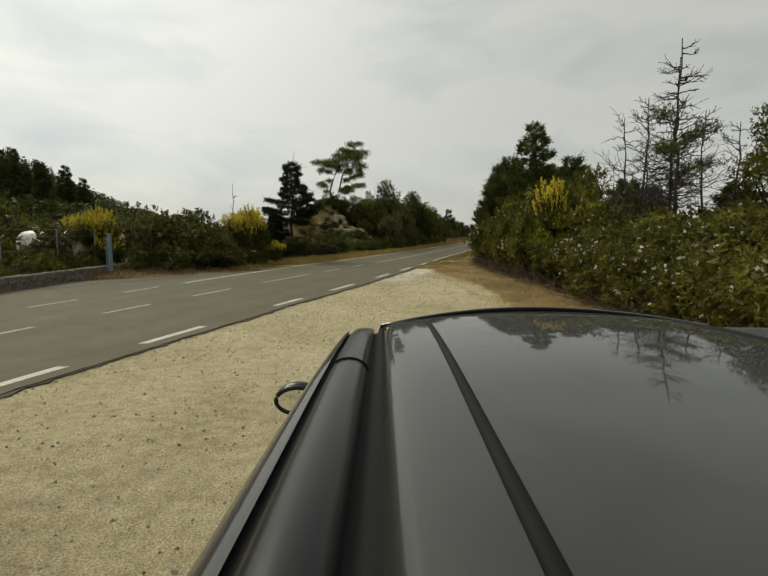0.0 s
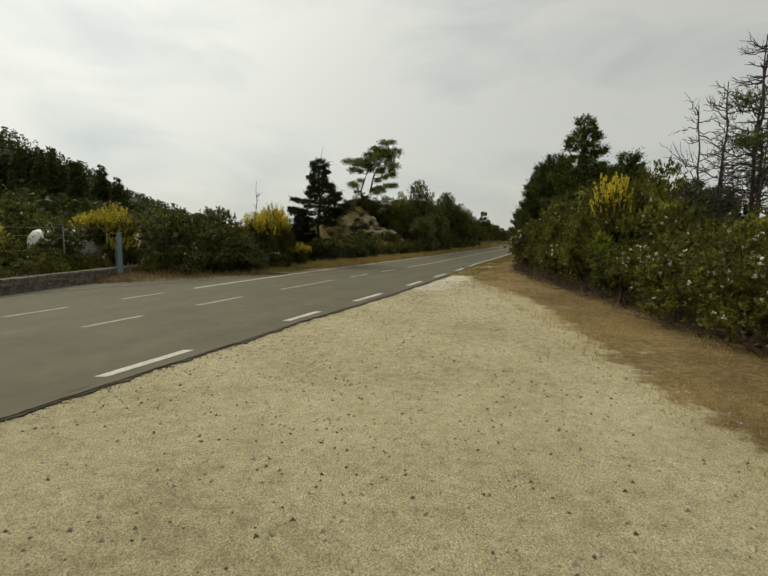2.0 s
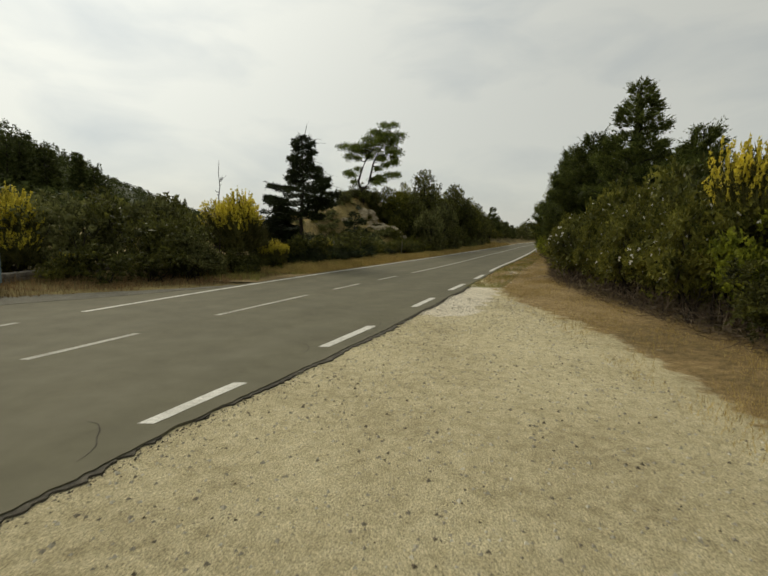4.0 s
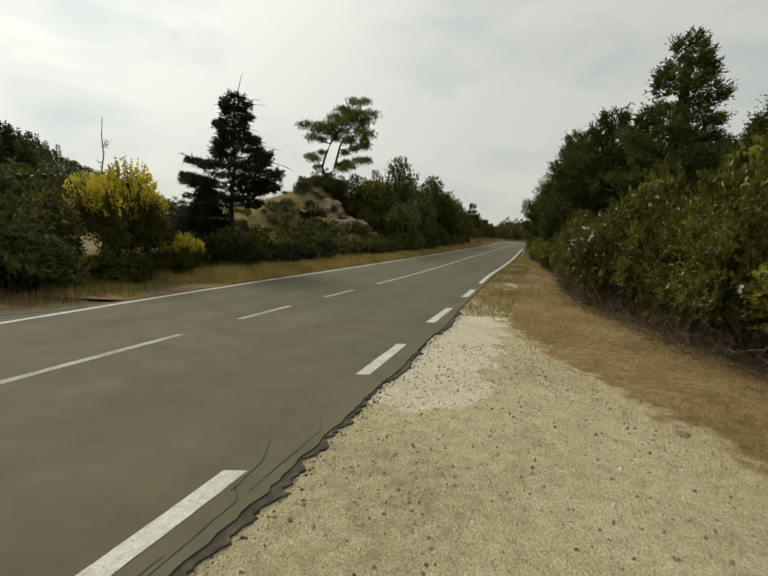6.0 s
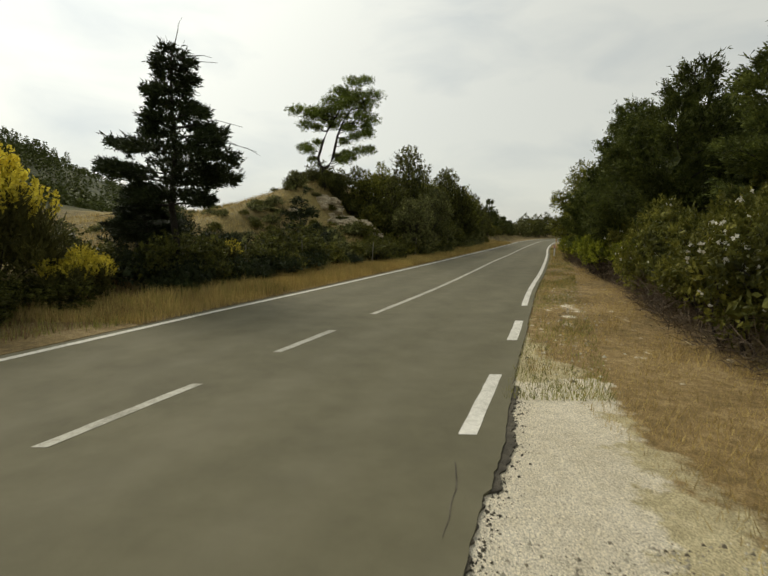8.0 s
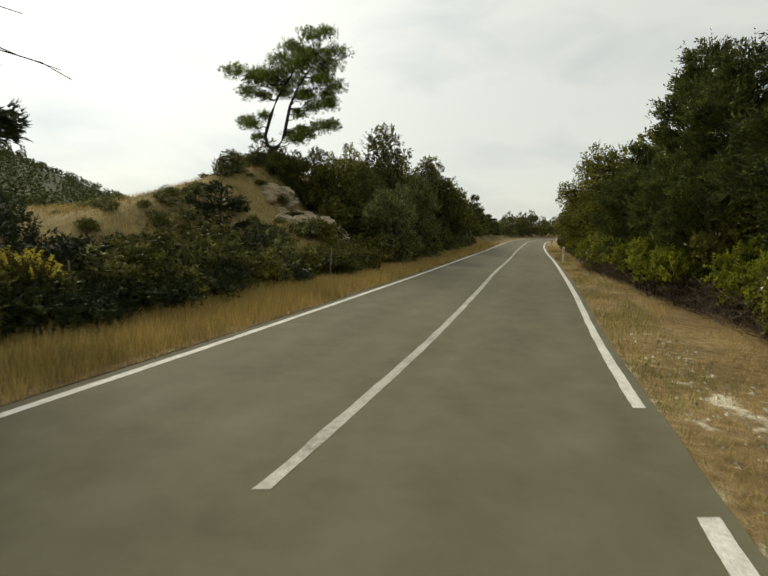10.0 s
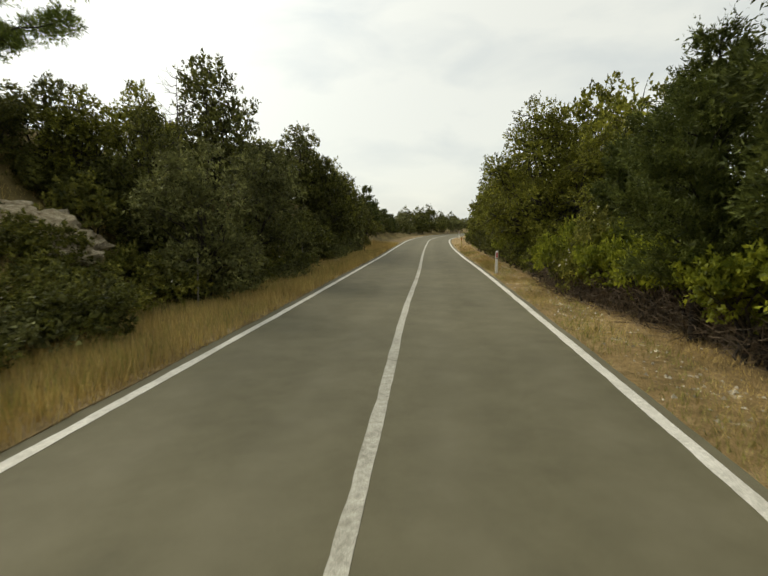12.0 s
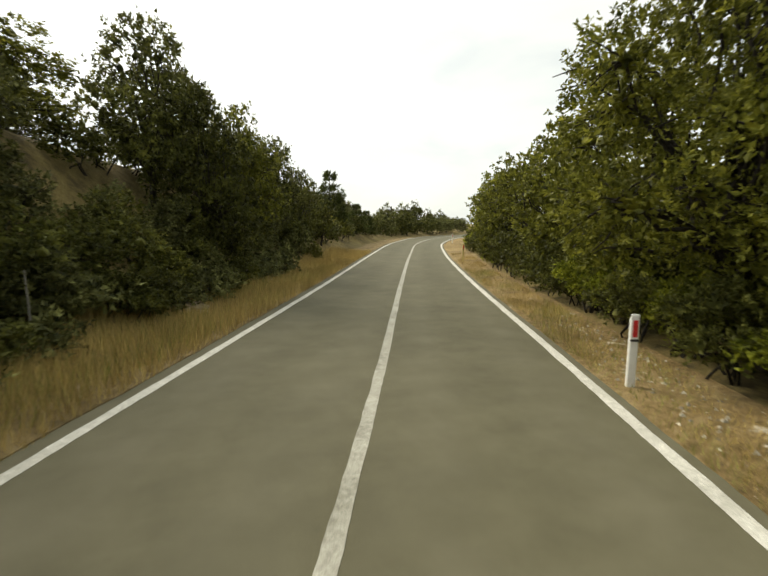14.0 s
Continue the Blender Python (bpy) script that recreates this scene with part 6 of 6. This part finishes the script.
# ---------- the car on the lay-by ----------
CAR_PAINT = plain("charcoal_metallic_paint", (0.036, 0.036, 0.033), 0.5, 0.0, 0.75, 0.06, 3.0)
CAR_PAINT.node_tree.nodes["Principled BSDF"].inputs["Specular IOR Level"].default_value = 0.08
RUBBER = plain("black_rubber", (0.012, 0.012, 0.012), 0.7, 0, 0, 0.2, 40)
RUBBER.node_tree.nodes["Principled BSDF"].inputs["Specular IOR Level"].default_value = 0.1
GLOSS_BLACK = plain("gloss_black_plastic", (0.01, 0.01, 0.01), 0.3, 0, 0.12, 0.1, 20)
GLOSS_BLACK.node_tree.nodes["Principled BSDF"].inputs["Specular IOR Level"].default_value = 0.22
TYRE = plain("tyre_rubber", (0.02, 0.02, 0.02), 0.85, 0, 0, 0.2, 30, 0.3)
ALLOY = plain("alloy", (0.45, 0.45, 0.46), 0.3, 0.9, 0, 0.1, 20)
LAMP_GLASS = plain("lamp_lens", (0.6, 0.62, 0.63), 0.1, 0.1, 0.8, 0.1, 30)
TAIL_RED = plain("tail_lamp_lens", (0.35, 0.02, 0.02), 0.15, 0, 0.8, 0.1, 30)
MIRROR = plain("mirror_glass", (0.85, 0.86, 0.87), 0.03, 1.0, 0, 0.01, 3)
CABIN_GLASS = plain("tinted_glass", (0.012, 0.014, 0.014), 0.05, 0, 1.0, 0.05, 5)


def loft(stations, cap=True):
    """A closed skin over cross-sections, each a row of (x, z) at its y, mirrored left to right."""
    vs, k = [], len(stations[0][1]) * 2
    for y, half in stations:
        ring = [(x, y, z) for x, z in half] + [(-x, y, z) for x, z in reversed(half)]
        vs += ring
    fs = []
    for i in range(len(stations) - 1):
        for j in range(k):
            a, b = i * k + j, i * k + (j + 1) % k
            fs.append((a, a + k, b + k, b))
    bm = bmesh.new()
    bv = [bm.verts.new(v) for v in vs]
    for f in fs:
        bm.faces.new([bv[i] for i in f])
    if cap:
        bm.faces.new(bv[:k])
        bm.faces.new(bv[-k:][::-1])
    bmesh.ops.recalc_face_normals(bm, faces=bm.faces)
    return bm


def patch(grid):
    """A sheet through rows of points."""
    g = np.array(grid, float)
    return mesh_of("sheet", g.reshape(-1, 3), grid_faces(g.shape[1], g.shape[0]))


def make_car(x, y, turn):
    car = empty("car")
    # lower body
    def ring(w, lo, belt, tuck=0.05):
        return [(w - 0.12, lo), (w - 0.02, lo + 0.12), (w, lo + 0.35), (w - 0.01, belt - 0.12), (w - tuck, belt - 0.02), (w - tuck - 0.06, belt)]
    body = loft([(-2.22, ring(0.70, 0.36, 0.86)), (-2.12, ring(0.80, 0.28, 0.93)), (-1.7, ring(0.87, 0.24, 0.96)), (-0.6, ring(0.885, 0.22, 0.955)), (0.5, ring(0.885, 0.22, 0.94)),
                 (1.1, ring(0.88, 0.22, 0.94)), (1.55, ring(0.86, 0.24, 0.88)), (1.95, ring(0.80, 0.27, 0.78)), (2.14, ring(0.70, 0.33, 0.66))])
    part("body", body, CAR_PAINT, car, smooth=True)

    # roof: crowned sheet, bowed at the windscreen
    rows = []
    for s in np.linspace(0, 1, 30):
        row = []
        for u in np.linspace(-1, 1, 31):
            yy = -1.75 + s * (2.2 + 0.14 * (1 - u * u))
            w = 0.57 + 0.005 * s
            drop = 0.035 * max(0, (yy + 0.4) / 0.85) ** 2 + 0.05 * max(0, (-0.9 - yy) / 0.85) ** 2
            edge = 0.012 * max(0, abs(u) - 0.93) / 0.07
            row.append((u * w, yy, 1.640 + 0.036 * (1 - u * u) - drop - edge))
        rows.append(row)
    roof = put("roof", patch(rows), CAR_PAINT, car, "dark glossy grey roof", smooth=True)
    solid = roof.modifiers.new("thickness", "SOLIDIFY")
    solid.thickness, solid.offset = 0.02, -1
    for side in (-1, 1):
        # pressed bead running along the roof
        v, f = tube(np.array([(side * (0.438 - 0.02 * t), -1.6 + 2.0 * t, 1.6525 - 0.035 * max(0, (-1.6 + 2.0 * t + 0.4) / 0.85) ** 2 - 0.05 * max(0, (-0.9 + 1.6 - 2.0 * t) / 0.85) ** 2) for t in np.linspace(0, 1, 24)]), np.full(24, 0.0125) * np.linspace(1, 0.8, 24), 10)
        put("roof_bead", mesh_of("bead", v, f, True), RUBBER, car, "narrow dark bead along the roof")
        # drip groove, rail and door frame, outward from the roof
        ys = np.linspace(-1.7, 0.44, 26)
        fr = (ys + 1.7) / 2.14
        drop = 0.035 * np.maximum(0, (ys + 0.4) / 0.85) ** 2 + 0.05 * np.maximum(0, (-0.9 - ys) / 0.85) ** 2
        w = 0.60 - 0.025 * fr
        groove = [[(side * (wi + k), yi, 1.628 - di - 0.018 * np.sin(np.pi * (k + 0.034 * (1 - qi)) / (0.04 + 0.034 * (1 - qi)))) for k in np.linspace(-0.034 * (1 - qi) - 0.002, 0.04, 7)] for yi, wi, di, qi in zip(ys, w, drop, fr)]
        put("drip_groove", patch(groove), RUBBER, car, "black rubber drip groove", smooth=True)
        rail = []
        for yi, wi, di, q in zip(ys, w, drop, fr):
            wide = 0.056 - 0.022 * q
            c = wi + 0.022 + wide
            rail.append([(side * (c + wide * np.cos(a)), yi, 1.622 - di + (0.027 * min(1, (1.02 - q) * 9) + 0.004) * np.sin(a)) for a in np.linspace(0, np.pi, 9)])
        put("roof_rail", patch(rail), GLOSS_BLACK, car, "gloss black roof rail", smooth=True)
        v, f = tube(np.array([(side * (0.60 - 0.025 * 0.67 + 0.022 + 0.0405 + 0.0425 * np.cos(a)), -0.18, 1.6215 + 0.0305 * np.sin(a)) for a in np.linspace(0.05, 3.1, 10)]), np.full(10, 0.0025), 5)
        put("rail_joint", mesh_of("joint", v, f), RUBBER, car)
        seal = [[(side * (wi + 0.022 + 2 * (0.056 - 0.022 * q) + k), yi, 1.618 - di - 0.01) for k in (-0.03, 0.035)] for yi, wi, di, q in zip(ys, w, drop, fr)]
        put("door_seal", patch(seal), RUBBER, car)
        frame_ = []
        for yi, wi, di, q in zip(ys, w, drop, fr):
            c = wi + 0.022 + 2 * (0.056 - 0.022 * q) + 0.018
            frame_.append([(side * (c + 0.085 * (1 - 0.4 * q) * k), yi, 1.618 - di - 0.07 * k * k) for k in np.linspace(0, 1, 6)])
        put("door_frame", patch(frame_), CAR_PAINT, car, smooth=True)
        # side windows between belt and roof, and the pillars
        for y0, y1, y2, y3 in ((-1.85, -1.05, -1.6, -1.02), (-0.98, -0.05, -0.98, -0.05), (0.02, 0.95, 0.02, 0.43)):
            win = [[(side * (0.80 - 0.135 * s), y0 + (y2 - y0) * s + ((y1 + (y3 - y1) * s) - (y0 + (y2 - y0) * s)) * t, 0.965 + 0.60 * s) for t in np.linspace(0, 1, 6)] for s in np.linspace(0, 1, 6)]
            ob = put("side_window", patch(win), CABIN_GLASS, car, "tinted side window", smooth=True)
            ob.modifiers.new("thickness", "SOLIDIFY").thickness = 0.006
        for ya, yb in ((-1.02, -1.0), (-0.02, -0.015), (1.05, 0.46), (-1.95, -1.68)):
            v, f = tube(np.array([(side * 0.797, ya, 0.95), (side * 0.735, (ya + yb) / 2, 1.24), (side * 0.658, yb - 0.06, 1.56)]), (0.036, 0.03, 0.026), 8)
            put("pillar", mesh_of("pillar", v, f), GLOSS_BLACK, car)
        # door mirror
        bm = bmesh.new()
        bmesh.ops.create_uvsphere(bm, u_segments=18, v_segments=12, radius=1.0, matrix=Matrix.Translation((side * 0.975, 1.09, 1.125)) @ Matrix.Diagonal((0.115, 0.06, 0.075, 1)))
        mir = part("door_mirror", bm, GLOSS_BLACK, car, "black door mirror", smooth=True)
        bm = bmesh.new()
        bmesh.ops.create_circle(bm, cap_ends=True, segments=24, radius=1.0, matrix=Matrix.Translation((side * 0.975, 1.0285, 1.125)) @ Matrix.Rotation(radians(90), 4, "X") @ Matrix.Diagonal((0.1, 0.06, 1, 1)))
        part("mirror_glass", bm, MIRROR, mir, "mirror glass")
        ring_a = np.linspace(0, 2 * np.pi, 33)
        v, f = tube(np.stack([side * 0.975 + 0.103 * np.cos(ring_a), np.full(33, 1.032), 1.125 + 0.064 * np.sin(ring_a)], 1), np.full(33, 0.012), 8)
        put("mirror_rim", mesh_of("mirror_rim", v, f, True), GLOSS_BLACK, mir)
        bm = bmesh.new()
        box(bm, side * 0.86, 1.1, 1.06, 0.1, 0.045, 0.04, 0.012)
        part("mirror_arm", bm, GLOSS_BLACK, mir)
        for yd in (0.15, -0.75):
            bm = bmesh.new()
            box(bm, side * 0.893, yd - 0.3, 0.80, 0.03, 0.2, 0.03, 0.01)
            part("door_handle", bm, CAR_PAINT, car)
        bm = bmesh.new()
        box(bm, side * 0.60, 2.04, 0.66, 0.3, 0.18, 0.11, 0.04)
        part("headlight", bm, LAMP_GLASS, car, "clear headlight")
        bm = bmesh.new()
        box(bm, side * 0.68, -2.14, 0.80, 0.2, 0.14, 0.2, 0.03)
        part("tail_lamp", bm, TAIL_RED, car, "red tail lamp")
        for yw in (1.35, -1.32):
            prof = [(-0.095, 0.20), (-0.10, 0.27), (-0.085, 0.305), (-0.05, 0.315), (0.05, 0.315), (0.085, 0.305), (0.10, 0.27), (0.095, 0.20)]
            v, f = tube(np.array([(side * 0.80 + p, yw, 0.295) for p, _ in prof]), [r for _, r in prof], 32)
            wheel = put("wheel", mesh_of("wheel", v, f), TYRE, car, "black tyre on an alloy rim", smooth=True)
            v, f = tube(np.array([(side * (0.80 + p), yw, 0.295) for p in (0.085, 0.06, 0.05, 0.055)]), (0.20, 0.195, 0.06, 0.005), 32)
            put("rim", mesh_of("rim", v, f), ALLOY, wheel, "silver alloy rim")
    # windscreen, rear window, bonnet seam and bumpers
    scr = []
    for s in np.linspace(0, 1, 10):
        scr.append([(u * (0.74 - 0.165 * s), 1.12 - 0.665 * s + 0.15 * (1 - u * u), 0.965 + 0.635 * s + 0.04 * s * (1 - u * u)) for u in np.linspace(-1, 1, 17)])
    put("windscreen", patch(scr), CABIN_GLASS, car, "dark reflecting windscreen", smooth=True).modifiers.new("thickness", "SOLIDIFY").thickness = 0.006
    rear = [[(u * (0.70 - 0.12 * s), -2.02 + 0.27 * s - 0.06 * (1 - u * u), 0.97 + 0.61 * s) for u in np.linspace(-1, 1, 13)] for s in np.linspace(0, 1, 8)]
    put("rear_window", patch(rear), CABIN_GLASS, car, "tinted rear window", smooth=True).modifiers.new("thickness", "SOLIDIFY").thickness = 0.006
    for yy, zz, nm in ((2.13, 0.42, "front_bumper"), (-2.2, 0.45, "rear_bumper")):
        v, f = tube(np.array([(xx, yy - np.sign(yy) * 0.22 * (xx / 0.8) ** 2, zz) for xx in np.linspace(-0.8, 0.8, 15)]), np.full(15, 0.075), 10)
        put(nm, mesh_of(nm, v, f), CAR_PAINT, car, smooth=True)
    bm = bmesh.new()
    box(bm, 0, 2.10, 0.55, 0.75, 0.1, 0.09, 0.02)
    part("grille", bm, GLOSS_BLACK, car)
    v, f = tube(np.array([(u * 0.7, 1.14 + 0.15 * (1 - u * u), 0.945) for u in np.linspace(-1, 1, 15)]), np.full(15, 0.015), 6)
    put("wiper_cowl", mesh_of("cowl", v, f), RUBBER, car)
    bm = bmesh.new()
    box(bm, 0.14, -0.46, 1.6745, 0.004, 0.016, 0.005)
    part("leaf_speck", bm, STAKE, car, "dry leaf speck stuck to the roof")
    car.matrix_basis = pose(x, y, -0.03, 0, 0, turn)
    tagged(car, "charcoal grey estate car with black roof rails on the gravel", "car")


make_car(1.425, -7.03, -3.2)
